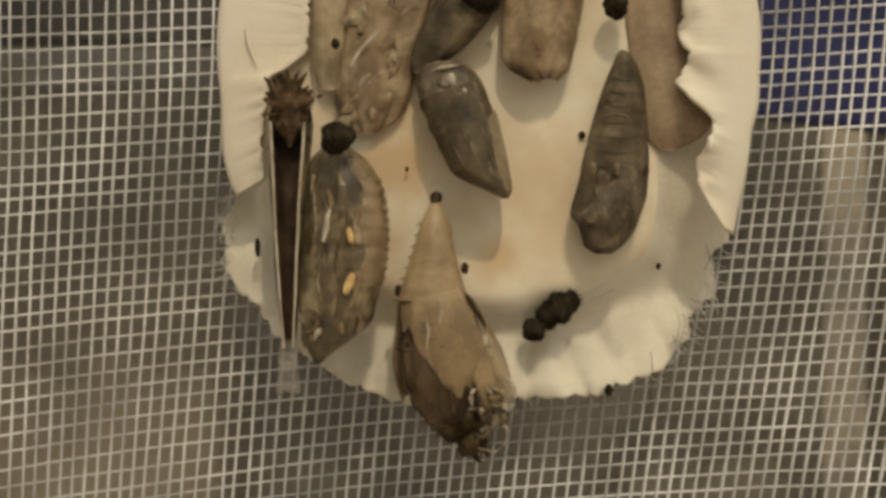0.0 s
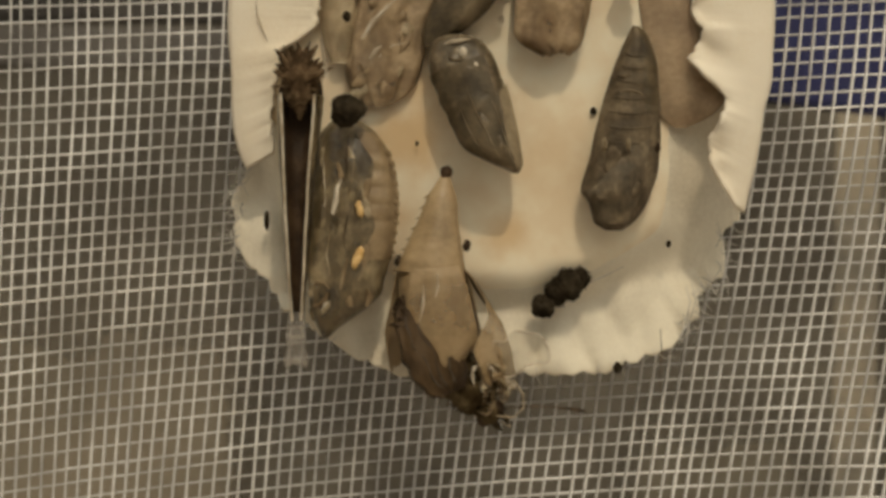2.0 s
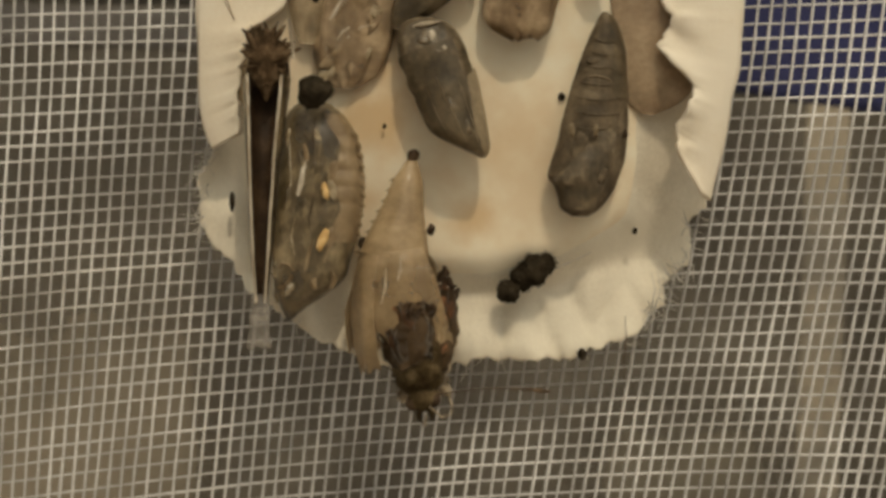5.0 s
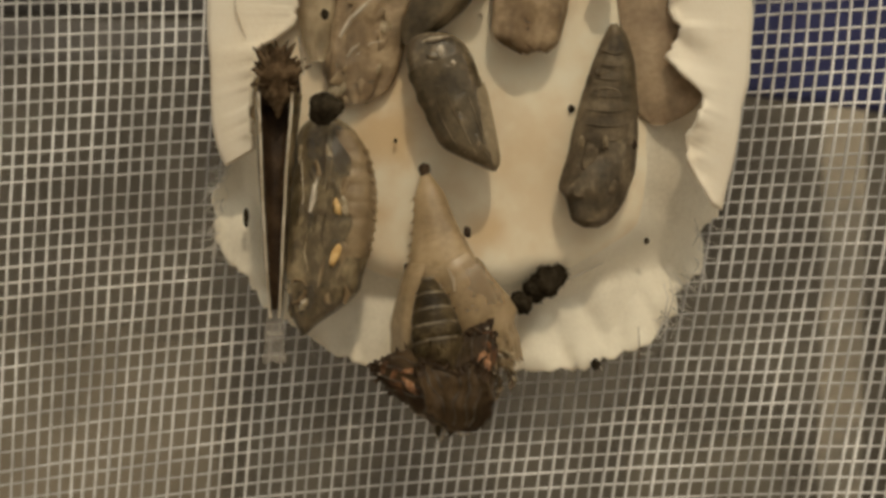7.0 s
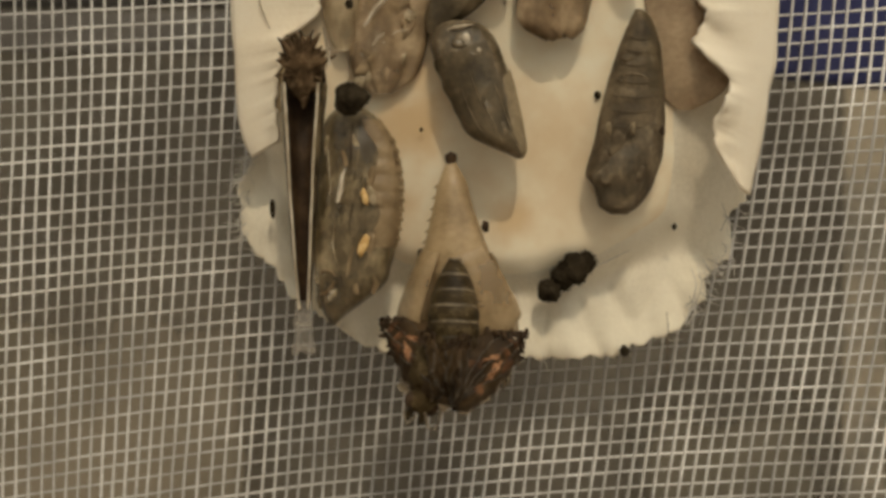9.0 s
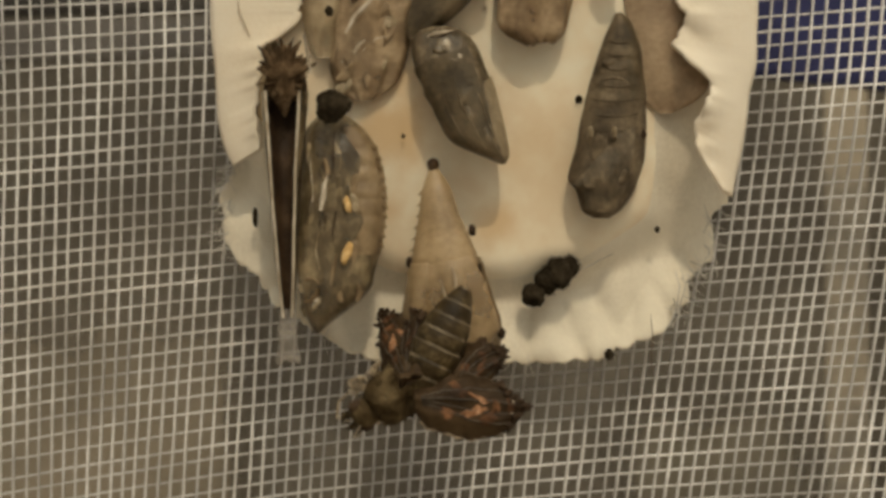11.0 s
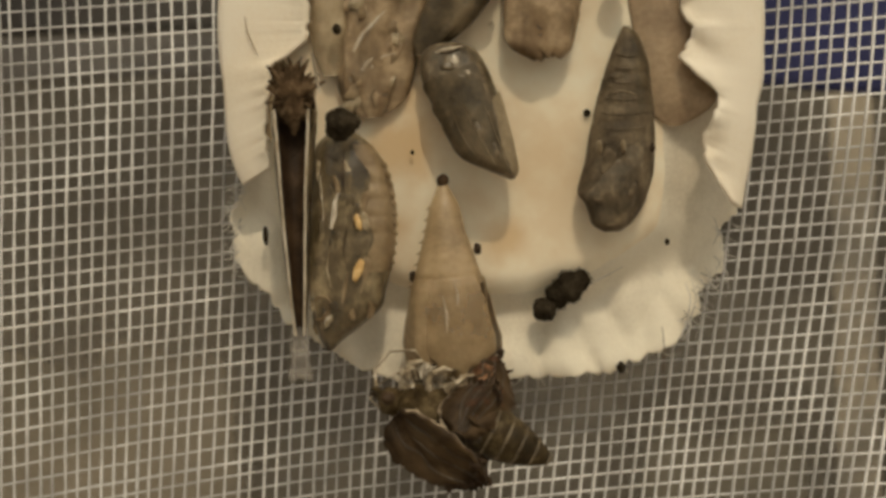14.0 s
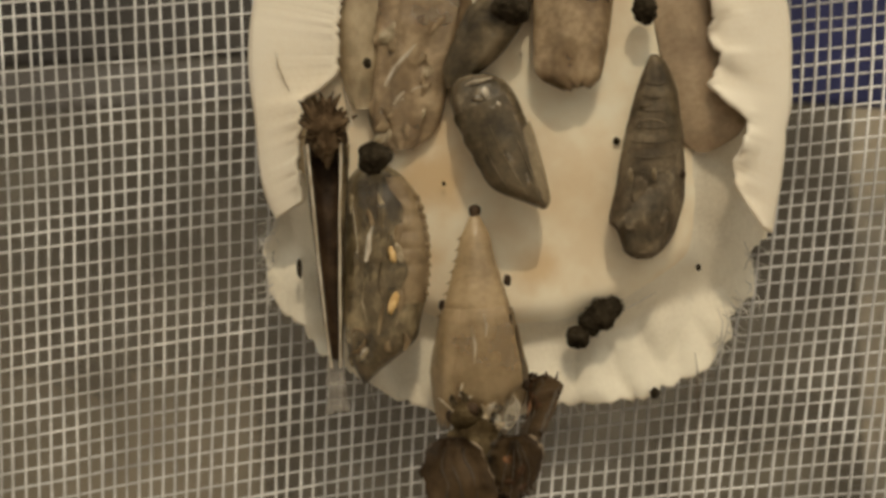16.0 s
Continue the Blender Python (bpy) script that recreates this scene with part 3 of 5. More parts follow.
stroke("pale_band", ((1076, 206), (1090, 203), (1106, 206), (1118, 212)), 0.16, PUPA_TAN, "pale worn band", 0.08)
for a, b, rx, rz, turn in ((1066, 330, 0.9, 1.5, 8), (1090, 318, 0.6, 1.1, -6), (1050, 390, 1.0, 0.5, 15), (1104, 378, 0.5, 0.9, 20), (1086, 176, 0.8, 0.4, 0)):
    flake(a, b, rx, rz, turn, PUPA_DULL, a, 0.06)
for a in (1050, 1092):
    part("pale_dot", mesh("pale_dot", *lump(spot(a, 300, 9.9) - origin_, (0.0003, 0.0003, 0.0007), a, 0.3)), PUPA_TAN, ob, "pale dot")
plate("wing_cover", 0.60, 0.97, (-2.4, -0.8), PUPA, "slightly paler cover of the folded wings", wob=0.4, ring=0.0, slope=0.1)
part("eye_spot", mesh("eye_spot", *lump(spot(1142, 303, 7.6) - origin_, (0.0004, 0.0004, 0.0005), 5)), DARK, ob, "dark dot on the side")

# ---- the olive shell
ob, origin_, plate, stroke, flake = case(((262, 570, 622), (280, 553, 645), (320, 541, 670), (360, 536, 680), (400, 533, 684), (450, 530, 682), (500, 528, 674), (540, 530, 664), (570, 533, 655), (600, 538, 622), (625, 547, 588), (646, 557, 566)),
    8, 10, 6.0, "empty translucent olive chrysalis shell with shiny creases", SHELL_OLIVE, 3.0, 0.5, crush=0.16)
plate("side_plate", 0.05, 0.64, (-1.15, 0.2), SHELL_SIDE, "tan ringed side plate", ring=0.06, n=60, wob=0.35)
for k in range(11):
    b_ = 318 + 17 * k
    a_ = smooth_table(((262, 622), (280, 645), (320, 670), (360, 680), (400, 684), (450, 682), (500, 674), (540, 664)), b_)[0]
    part("spine", mesh("spine", *tube([spot(a_ - 4, b_, 9.6) - origin_, spot(a_ + 2, b_ + 3, 9.7) - origin_, spot(a_ + 6, b_ + 7, 9.6) - origin_], [0.0004, 0.0003, 0.0001], 5)), SHELL_SIDE, ob)
for a, b, d, rx, rz, tilt in ((620, 418, 12.6, 0.34, 0.9, 10), (618, 504, 12.9, 0.42, 1.25, -20)):
    spot_ = part("gold_spot", mesh("gold_spot", *lump((0, 0, 0), (rx * MM, 0.3 * MM, rz * MM), b, 0.25, 1.6)), GOLD, ob, "shiny golden spot")
    spot_.matrix_basis = Matrix.Translation(spot(a, b, d) - origin_) @ pose(0, 0, 0, 0, -tilt, 0)
# pale creases put the shell's shiny streaks into the colour
for pts, r, mat in ((((588, 366, 13.0), (580, 382, 13.4), (578, 404, 13.4), (572, 428, 13.2)), 0.36, PALE), (((600, 505, 13.2), (592, 535, 13.2), (588, 560, 12.8)), 0.2, SHELL_SIDE), (((541, 556, 11.3), (548, 548, 11.7), (560, 550, 12.0), (568, 560, 12.0)), 0.28, SHELL_SIDE), (((540, 590, 11.3), (552, 588, 11.8), (562, 578, 12.0), (566, 566, 12.0)), 0.34, SHELL_SIDE), (((556, 604, 11.6), (560, 596, 11.9), (568, 590, 12.0), (572, 578, 12)), 0.25, MEMBRANE), (((636, 560, 12), (640, 574, 12.2), (634, 590, 12)), 0.5, SHELL_SIDE), (((600, 290, 12), (596, 330, 13), (598, 372, 13.2)), 0.16, DARK)):
    p_ = [spot(*q) - origin_ for q in pts]
    part("crease", mesh("crease", *tube(p_, [r * MM * k for k in ([0.5] + [1.0] * (len(p_) - 2) + [0.4])], 6, 0.6)), mat, ob, "raised crease")

rng = random.Random(4)
for k in range(16):
    b_ = rng.uniform(300, 590)
    a_ = rng.uniform(548, 640 if b_ < 520 else 610)
    flake(a_, b_, rng.uniform(0.2, 0.5), rng.uniform(0.6, 1.5), rng.uniform(-25, 15), (SHELL_OLIVE, MEMBRANE, SHELL_OLIVE, SHELL_SIDE)[k % 4], k, 0.05)
# crumpled pale bits at the shell's lower side
for k in range(12):
    flake(rng.uniform(538, 562), rng.uniform(548, 606), rng.uniform(0.15, 0.45), rng.uniform(0.25, 0.8), rng.uniform(-50, 50), (MEMBRANE, PALE, CLEAR, SHELL_OLIVE)[k % 4], 40 + k, 0.12)
for pts, mat in ((((560, 300), (556, 350), (560, 400), (552, 450)), PALE), (((610, 330), (606, 370), (612, 400)), MEMBRANE), (((600, 430), (592, 470), (598, 500)), DARK), (((570, 450), (562, 500), (570, 540)), MEMBRANE), (((640, 470), (632, 510), (620, 545)), SHELL_SIDE), (((545, 480), (548, 520), (540, 556)), DARK)):
    stroke("crease", pts, 0.16, mat, "raised crease")

# ---- the shells along the top
ob, origin_, plate, stroke, flake = case(((-190, 650, 765), (-60, 622, 785), (0, 610, 768), (60, 604, 746), (100, 601, 729), (150, 598, 724), (185, 600, 712), (215, 610, 697), (236, 634, 666)), 6.2, 6.0, 2.8, "empty crinkled tan chrysalis shell", SHELL_BROWN, 4.0, 0.5, crush=0.8)
for k in range(18):
    b_ = rng.uniform(10, 215)
    a_ = rng.uniform(612, 735 - 0.2 * b_)
    flake(a_, b_, rng.uniform(0.3, 0.8), rng.uniform(0.6, 1.6), rng.uniform(20, 60), (SHELL_BROWN, MEMBRANE, SHELL_SIDE)[k % 3], k + 40, 0.05)
for pts, mat in ((((690, 66), (704, 92), (700, 122)), SHELL_SIDE), (((652, 148), (676, 128), (700, 124)), PALE), (((612, 150), (632, 186), (660, 206)), SHELL_SIDE), (((640, 20), (660, 40), (690, 44)), SHELL_SIDE)):
    stroke("crease", pts, 0.2, mat, "raised crease")
case(((-230, 560, 660), (-60, 548, 640), (0, 545, 630), (40, 542, 624), (90, 548, 614), (130, 556, 604), (160, 568, 594)), 5.4, 6.2, 2.0, "empty greyish tan chrysalis shell behind others", SHELL, 14.0, 0.5, crush=0.3)
case(((-20, 545, 640), (60, 520, 620), (130, 474, 590), (180, 462, 560), (230, 458, 546), (270, 466, 530)), 3.4, 4.6, 2.0, "flattened empty tan chrysalis shell behind a tuft", SHELL, 24.0, 0.5, crush=0.3)
case(((-220, 930, 1060), (-60, 905, 1042), (0, 896, 1030), (60, 893, 1020), (100, 892, 1009), (122, 906, 1003), (138, 940, 985)), 7.2, 7.4, 3.0, "empty tan chrysalis shell with a torn open end", SHELL_BROWN, 5.0, 0.5, True, crush=0.35, torn=15)
# flat sheet whose brown stands for a stain and the shade by the rim
case(((-210, 1112, 1240), (-60, 1104, 1230), (0, 1103, 1226), (60, 1110, 1228), (110, 1116, 1240), (160, 1118, 1254), (200, 1122, 1260), (232, 1130, 1250), (254, 1150, 1222), (268, 1172, 1192)), 5.7, 5.0, 1.3, "flat brown sheet standing for a stain and shade on the paper", STAIN_SHADE, 6.0, 0.5, crush=0.3)
# dark shape runs wider on the right to stand in for shade on the paper
case(((-90, 850, 905), (-40, 815, 905), (0, 775, 884), (40, 756, 862), (80, 738, 826), (110, 730, 786), (130, 732, 752)), 7.4, 7.4, 2.4, "withered dark chrysalis half hidden behind others, widened to stand for shade", PUPA_DARK, 7.0, 0.5, crush=0.4)


def straw(pts, r, mat, name, label, category="dry strip"):
    """A thin tapered dry strip through spots (a, b, d)."""
    p = [spot(*q) for q in pts]
    return tagged(part(name, mesh(name, *tube(p, [r * MM * k for k in ([0.5] + [1.0] * (len(p) - 2) + [0.4])], 6, 0.6)), mat), label, category, "dry strips")


straw(((549, 118, 12), (556, 160, 12), (560, 188, 11.5)), 0.28, PALE, "dry_strip", "pale straw coloured dry strip on a shell")
straw(((622, 118, 12.5), (640, 88, 13), (662, 66, 13), (680, 48, 12.5)), 0.30, PALE, "dry_strip", "pale curved dry strip on a shell")
straw(((636, 152, 12.5), (646, 138, 12.8), (656, 130, 12.5)), 0.25, PALE, "dry_strip", "pale short dry strip on a shell")
straw(((1012, 548, 3.6), (1048, 532, 3.7), (1088, 512, 3.6)), 0.12, SILK, "silk_thread", "white silk thread on the paper", "silk")


# ---- split narrow shell ----
def split_shell():
    m, L = hang(515, 150, 9.2, 512, 625, 9.6)
    ob = thing("split_shell", m, "narrow dry chrysalis shell split open along its dark inside", "chrysalis", "chrysalises")
    widths = ((0, 0.5), (0.12, 0.95), (0.2, 0.9), (0.5, 0.62), (0.8, 0.40), (1.0, 0.22))
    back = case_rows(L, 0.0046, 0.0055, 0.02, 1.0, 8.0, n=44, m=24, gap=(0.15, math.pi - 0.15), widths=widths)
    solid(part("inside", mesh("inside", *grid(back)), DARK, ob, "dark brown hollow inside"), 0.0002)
    for s, g in ((-1, (math.pi - 0.3, math.pi + 0.75)), (1, (-0.75, 0.3))):
        wall = case_rows(L, 0.0050, 0.0058, 0.15, 0.98, 9.0 + s, n=44, m=8, gap=g, widths=widths)
        solid(part("side_wall", mesh("side_wall", *grid(wall)), SHELL_OLIVE, ob, "translucent olive side"), 0.00015)
        edge = [Vector(r[-1 if s < 0 else 0]) for r in wall]
        part("edge", mesh("edge", *tube(edge, 0.00016, 5)), PALE, ob, "pale dry edge")
    tufts = [lump((0, -0.0012, -0.0028), (0.0017, 0.0009, 0.0030), 3.1, 0.35, 2.4, 4)]
    for i in range(11):
        q = radians(-68 + 13.6 * i)
        c, e = Vector((0.0004 * math.sin(q), -0.0016, -0.0030)), random.uniform(0.0032, 0.0046)
        o = Vector((0.66 * math.sin(q), 0, math.cos(q)))
        tufts.append(tube([c, c + o * e * 0.45 + Vector((0, -0.0005, 0)), c + o * e * 0.8, c + o * e + Vector((0.0003 * (1 if q > 0 else -1), 0, 0))], [0.0005, 0.00052, 0.0004, 0.0001], 6, 0.8))
    for i in range(60):
        q, h = random.uniform(-1.9, 1.9), random.uniform(0.001, 0.0036)
        p = Vector((0.55 * math.sin(q) * h, -0.0019, -0.0030 + math.cos(q) * h))
        o = Vector((0.8 * math.sin(q), random.uniform(-0.4, 0.1), math.cos(q))) * random.uniform(0.0006, 0.0013)
        tufts.append(tube([p, p + o * 0.6, p + o], [0.00012, 0.00009, 0.00003], 5))
    part("tuft", mesh("tuft", *merge(tufts)), HAIR, ob, "brown fuzzy tuft at the top")
    tail = [[(x * (1 + 0.5 * t) * 0.0008 + 0.0003 * noise.noise(Vector((t * 4, x, 1))), -0.0003 - 0.0006 * abs(x), -L * (0.95 + 0.20 * t) - 0.0012 * noise.noise(Vector((x * 3, 2, 2))) * t) for x in (-1, -0.6, -0.2, 0.2, 0.6, 1)] for t in [k / 8 for k in range(9)]]
    solid(part("tail", mesh("tail", *grid(tail)), VEIL, ob, "thin translucent torn tail"), 0.0001)


split_shell()


# ---- droppings, dots and fibres ----
def pellet(a, b, d, pieces, label):
    ob = thing("dropping", Matrix.Translation(spot(a, b, d)), label, "dropping", "droppings")
    for i, (x, z, r) in enumerate(pieces):
        part("pellet", mesh("pellet", *lump((x * MM, 0, z * MM), (r * MM, r * MM * 0.8, r * MM), i + a, 0.28, 1.5, 4)), FRASS, ob)
    return ob


pellet(595, 246, 12, ((0, 0, 1.6), (1.0, 0.2, 1.0)), "black dried dropping stuck on a shell")
pellet(1090, 8, 8, ((0, 0.3, 1.25), (0, -0.5, 1.1)), "black dried dropping on the paper")
pellet(862, 0, 9, ((0, 0, 1.4), (-1.4, 0.4, 1.2)), "black dried dropping on the paper")
long_dropping = pellet(970, 560, 4.9, ((-1.6, -1.5, 1.3), (0.0, -0.1, 1.25), (1.2, 0.9, 1.6), (2.3, 1.5, 1.1)), "fuzzy black dropping of several lumps on the paper")

fuzz = []
for k in range(110):
    x, z, r = random.choice(((0.0, -0.1, 1.25), (1.2, 0.9, 1.6), (1.2, 0.9, 1.6), (2.3, 1.5, 1.1)))
    q, h = random.uniform(0, 2 * math.pi), random.uniform(-0.2, 1.0)
    o = Vector((math.cos(q) * math.cos(h), -math.sin(h) * 0.8, math.sin(q) * math.cos(h)))
    c = Vector((x, 0, z)) * MM
    fuzz.append(tube([c + o * r * MM * 0.85, c + o * r * MM * 1.12 + Vector((0, 0, 0.00006)), c + o * (r + random.uniform(0.25, 0.5)) * MM], [0.0001, 0.00007, 0.00002], 4))
part("fuzz", mesh("fuzz", *merge(fuzz)), FRASS, long_dropping, "short dark fuzz")

for a, b, d, r in ((594, 78, 9, 0.45), (1165, 472, 3, 0.28), (720, 300, 6.0, 0.2), (1078, 692, 4, 0.5), (1030, 240, 5.5, 0.35)):
    tagged(part("speck", mesh("speck", *lump(spot(a, b, d), (r * MM, r * MM, r * MM * 1.2), a)), FRASS), "small dark speck on the paper", "speck", "specks")
tagged(part("speck", mesh("speck", *lump(spot(456, 438, 5), (0.3 * MM, 0.3 * MM, 1.0 * MM), 4)), FRASS), "elongated dark speck on the paper", "speck", "specks")


for k in range(64):
    q = random.choice((random.uniform(44, 62), random.uniform(138, 150), random.uniform(62, 138), random.uniform(138, 150)))
    e = sheet_edge(radians(q))
    turn = radians(q + random.uniform(-60, 60))
    p0 = Vector((CA + (e - 12) * math.cos(radians(q)), CB + (e - 12) * math.sin(radians(q))))
    ln = random.uniform(14, 48)
    p1 = p0 + Vector((math.cos(radians(q)), math.sin(radians(q)))) * ln * 0.5
    p2 = p1 + Vector((math.cos(turn), math.sin(turn))) * ln * 0.6
    straw(((p0.x, p0.y, 3), (p1.x, p1.y, 3.4), (p2.x, p2.y, 2.6)), random.uniform(0.05, 0.09), SILK, "paper_fibre", "thin white fibre at the torn paper edge", "fibre")

for k in range(44):
    q = random.choice((random.gauss(50, 5), random.gauss(58, 4), random.gauss(143, 4)))
    e = sheet_edge(radians(q))
    u = Vector((math.cos(radians(q)), math.sin(radians(q))))
    v = Vector((-u.y, u.x)) * random.choice((-1, 1))
    p0 = Vector((CA, CB)) + u * (e - random.uniform(4, 26))
    ln = random.uniform(18, 60)
    p1 = p0 + u * ln * 0.45 + v * ln * random.uniform(0, 0.3)
    p2 = p1 + u * ln * random.uniform(-0.1, 0.4) + v * ln * random.uniform(0.2, 0.6)
    straw(((p0.x, p0.y, 1.6), (p1.x, p1.y, 2.6), (p2.x, p2.y, 1.8)), random.uniform(0.06, 0.12), (SILK, SILK, VEIL)[k % 3], "paper_fibre", "curled fibre at the torn paper edge", "fibre")

straw(((1152, 622, 3.2), (1155, 660, 3.6), (1152, 700, 3.2), (1154, 736, 2.4)), 0.07, HAIR, "hair", "thin dark hair hanging from the torn paper edge", "hair")
straw(((1196, 545, 2.4), (1204, 575, 3.4), (1196, 612, 3.2), (1184, 645, 2.6)), 0.10, SILK, "silk_thread", "pale strand hanging at the torn paper edge", "silk")
straw(((1206, 540, 2.4), (1214, 572, 3.2), (1204, 606, 3.0), (1188, 632, 2.2)), 0.08, SILK, "silk_thread", "pale strand hanging at the torn paper edge", "silk")

# ---- the emerging butterfly's shell ----
TIP = spot(772, 352, 7)
husk = thing("husk", Matrix.Translation(TIP), "pale tan chrysalis shell of the emerging butterfly, split open", "chrysalis", "chrysalises")
HL, HW, HH = 0.0228, 0.0098, 0.0070
CONE = ((0, 0.06), (0.03, 0.13), (0.115, 0.32), (0.22, 0.42), (0.32, 0.55), (0.42, 0.69), (0.525, 0.82), (0.63, 0.92), (0.73, 1.0), (0.86, 0.97), (1.0, 0.86))
part("abdomen", mesh("abdomen", *grid(case_rows(HL, HW, HH, 0, 0.47, 15.0, widths=CONE, ring=0.008), True, True)), SHELL_HUSK, husk)


def ragged(rows, side, low):
    """Lets the lower end of a panel run out unevenly."""
    n = len(rows) - 1
    return [[(x, y, z + HL * smoothstep(i / n, low, 1.0) * (0.03 + 0.06 * noise.noise(Vector((j * 0.35, side, 4))) + 0.04 * noise.noise(Vector((j * 1.1, side, 9))))) for j, (x, y, z) in enumerate(r)] for i, r in enumerate(rows)]


HINGE = {-1: Vector((0, 0, -HL * 0.44)), 1: Vector((0, 0, -HL * 0.44)), 2: Vector((0.0033, 0, -HL * 0.44)), 3: Vector((0, 0, -HL * 0.44))}
panels = {}
back = ragged(case_rows(HL, HW, HH, 0.45, 0.93, 15.0, widths=CONE, gap=(0.0, math.pi)), 3, 0.6)
panels[3] = part("back_case", mesh("back_case", *grid([[Vector(p) - HINGE[3] for p in r] for r in back])), SHELL_HUSK, husk, "translucent tan back of the case")
solid(panels[3], 0.00012)
for s_, g, end in ((-1, (0.98, 1.34), 1.0), (1, (1.27, 1.78), 0.93), (2, (1.58, 2.02), 0.98)):
    rows_ = ragged(case_rows(HL, HW, HH, 0.44, end, 15.0 + s_, m=22, grow=1.005, widths=CONE, gap=(math.pi * g[0], math.pi * g[1]), crush=0.05), s_, 0.72)
    if s_ == 1:
        # the middle panel ends in a round tongue
        rows_ = [[(x, y, z + HL * 0.10 * (i / 40) ** 4 * ((j - 10.5) / 10.5) ** 2) for j, (x, y, z) in enumerate(r)] for i, r in enumerate(rows_)]
    if s_ == 2:
        # the side flap starts as a narrow stalk and widens downwards
        narrow = [0.86 * (1 - smoothstep(i / 40, 0.20, 0.66)) for i in range(41)]
        rows_ = [[Vector(r[min(int(f), 20)]).lerp(Vector(r[min(int(f), 20) + 1]), f - min(int(f), 20)) for f in [21 * k + (1 - k) * j for j in range(22)]] for k, r in zip(narrow, rows_)]
    panels[s_] = part("panel", mesh("panel", *grid([[Vector(p) - HINGE[s_] for p in r] for r in rows_])), SHELL_PANEL, husk, "split translucent tan wing panel")
    panels[s_].matrix_basis = Matrix.Translation(HINGE[s_])
    solid(panels[s_], 0.00012)
flap = [Vector(r[-2]) - HINGE[2] for r in rows_]
part("cremaster", mesh("cremaster", *lump((0, 0, 0), (0.0006, 0.0006, 0.0008), 3)), DARK, husk, "dark hook at the tip")
for x, y, z in ((-0.0036, -0.0010, 0.0098), (0.0032, -0.0026, 0.0072), (0.0050, -0.0016, 0.0182)):
    part("spiracle", mesh("spiracle", *lump((x, y, -z), (0.0004, 0.0004, 0.0006), z * 900)), DARK, husk, "dark dot on the side")
for k in range(8):
    t_ = 0.12 + 0.05 * k
    x = -HW / 2 * table(CONE, t_)
    part("spine", mesh("spine", *tube([(x * 0.95, -0.0008, -HL * t_), (x * 1.05, -0.0009, -HL * t_ - 0.0001), (x * 1.1 - 0.0002, -0.001, -HL * t_ - 0.0002)], [0.00022, 0.00015, 0.00004], 5)), SHELL_HUSK, husk)
for x, z0, z1 in ((-0.0006, 0.0118, 0.0155), (0.0006, 0.0105, 0.0128)):
    part("seam", mesh("seam", *tube([(x, -0.0049, -z0), (x + 0.0003, -0.0050, -(z0 + z1) / 2), (x + 0.0002, -0.0048, -z1)], [0.00006, 0.00014, 0.00005], 5)), PALE, husk, "pale seam line")
part("edge", mesh("edge", *tube(flap[:34:3], [0.0003, 0.00042, 0.00046, 0.00046, 0.0004, 0.0003, 0.0002, 0.00014, 0.00012, 0.00012, 0.0001, 0.00008], 6, 0.6)), SHELL_STALK, panels[2], "dark edge of the split panel")
# a large clear membrane hangs in a loop from the flap, with crumpled shreds round it
hoop = [Vector((0.0020 + 0.0028 * math.cos(q) + 0.0005 * math.cos(2 * q + 1), -0.0030 + 0.0006 * math.sin(q * 2), -0.0096 + 0.0022 * math.sin(q) + 0.0004 * math.sin(3 * q) + 0.0003 * math.cos(5 * q))) for q in [2 * math.pi * k / 28 for k in range(29)]]
centre = sum(hoop[:-1], Vector()) / 28
disc = [[centre + (p - centre) * k / 6 + Vector((0, 0.0006 * math.cos(k / 6 * 1.57) + 0.0004 * noise.noise((p * 900) + Vector((0, 0, k * 0.4))), 0)) for p in hoop[:-1]] for k in range(7)]
clear_membrane = part("clear_membrane", mesh("clear_membrane", *grid(disc, True)), CLEAR, husk, "large clear glossy membrane")
part("rim", mesh("rim", *tube(hoop, [0.00008 + 0.0003 * max(noise.noise(Vector((k * 0.35, 2, 2))), 0) for k in range(29)], 5)), PALE, clear_membrane, "pale folded rim")
for k in range(30):
    x0, z0, q0 = random.uniform(-0.0036, -0.0004), random.uniform(0.36, 0.56) * HL, random.gauss(-1.4, 0.9)
    r0, y0 = random.uniform(0.0003, 0.0010), random.uniform(-0.0042, -0.0012)
    curl = [(x0 + 1.2 * r0 * math.cos(q0 + 0.35 * i), y0 + 0.0003 * math.sin(1.7 * i + k), -z0 + 2.6 * r0 * math.sin(q0 + 0.35 * i)) for i in range(7)]
    part("membrane", mesh("membrane", *tube(curl, [0.0001, 0.0003, 0.00042, 0.0004, 0.0003, 0.0002, 0.00006], 6, 0.4)), (MEMBRANE, SHELL_PANEL, PALE, SHELL_STALK)[k % 4], panels[2], "crumpled inner membrane")

# ---- the butterfly ----
WING = material("wing_scales", ((0.015, 0.008, 0.003), (0.034, 0.0195, 0.0085), (0.070, 0.043, 0.020)), 0.62, 260, 0.5, 2200, gloss=0.15)
ORANGE = material("orange_scales", ((0.040, 0.020, 0.010), (0.27, 0.130, 0.062), (0.62, 0.37, 0.225)), 0.7, 520, 0.4, 3000, gloss=0.2)
RUST = material("rust_scales", ((0.022, 0.011, 0.005), (0.085, 0.038, 0.016), (0.21, 0.10, 0.045)), 0.7, 500, 0.5, 3000, gloss=0.2)
FUR = material("body_fur", ((0.026, 0.016, 0.007), (0.062, 0.042, 0.019), (0.14, 0.102, 0.054)), 0.7, 500, 0.9, 3000, gloss=0.06)
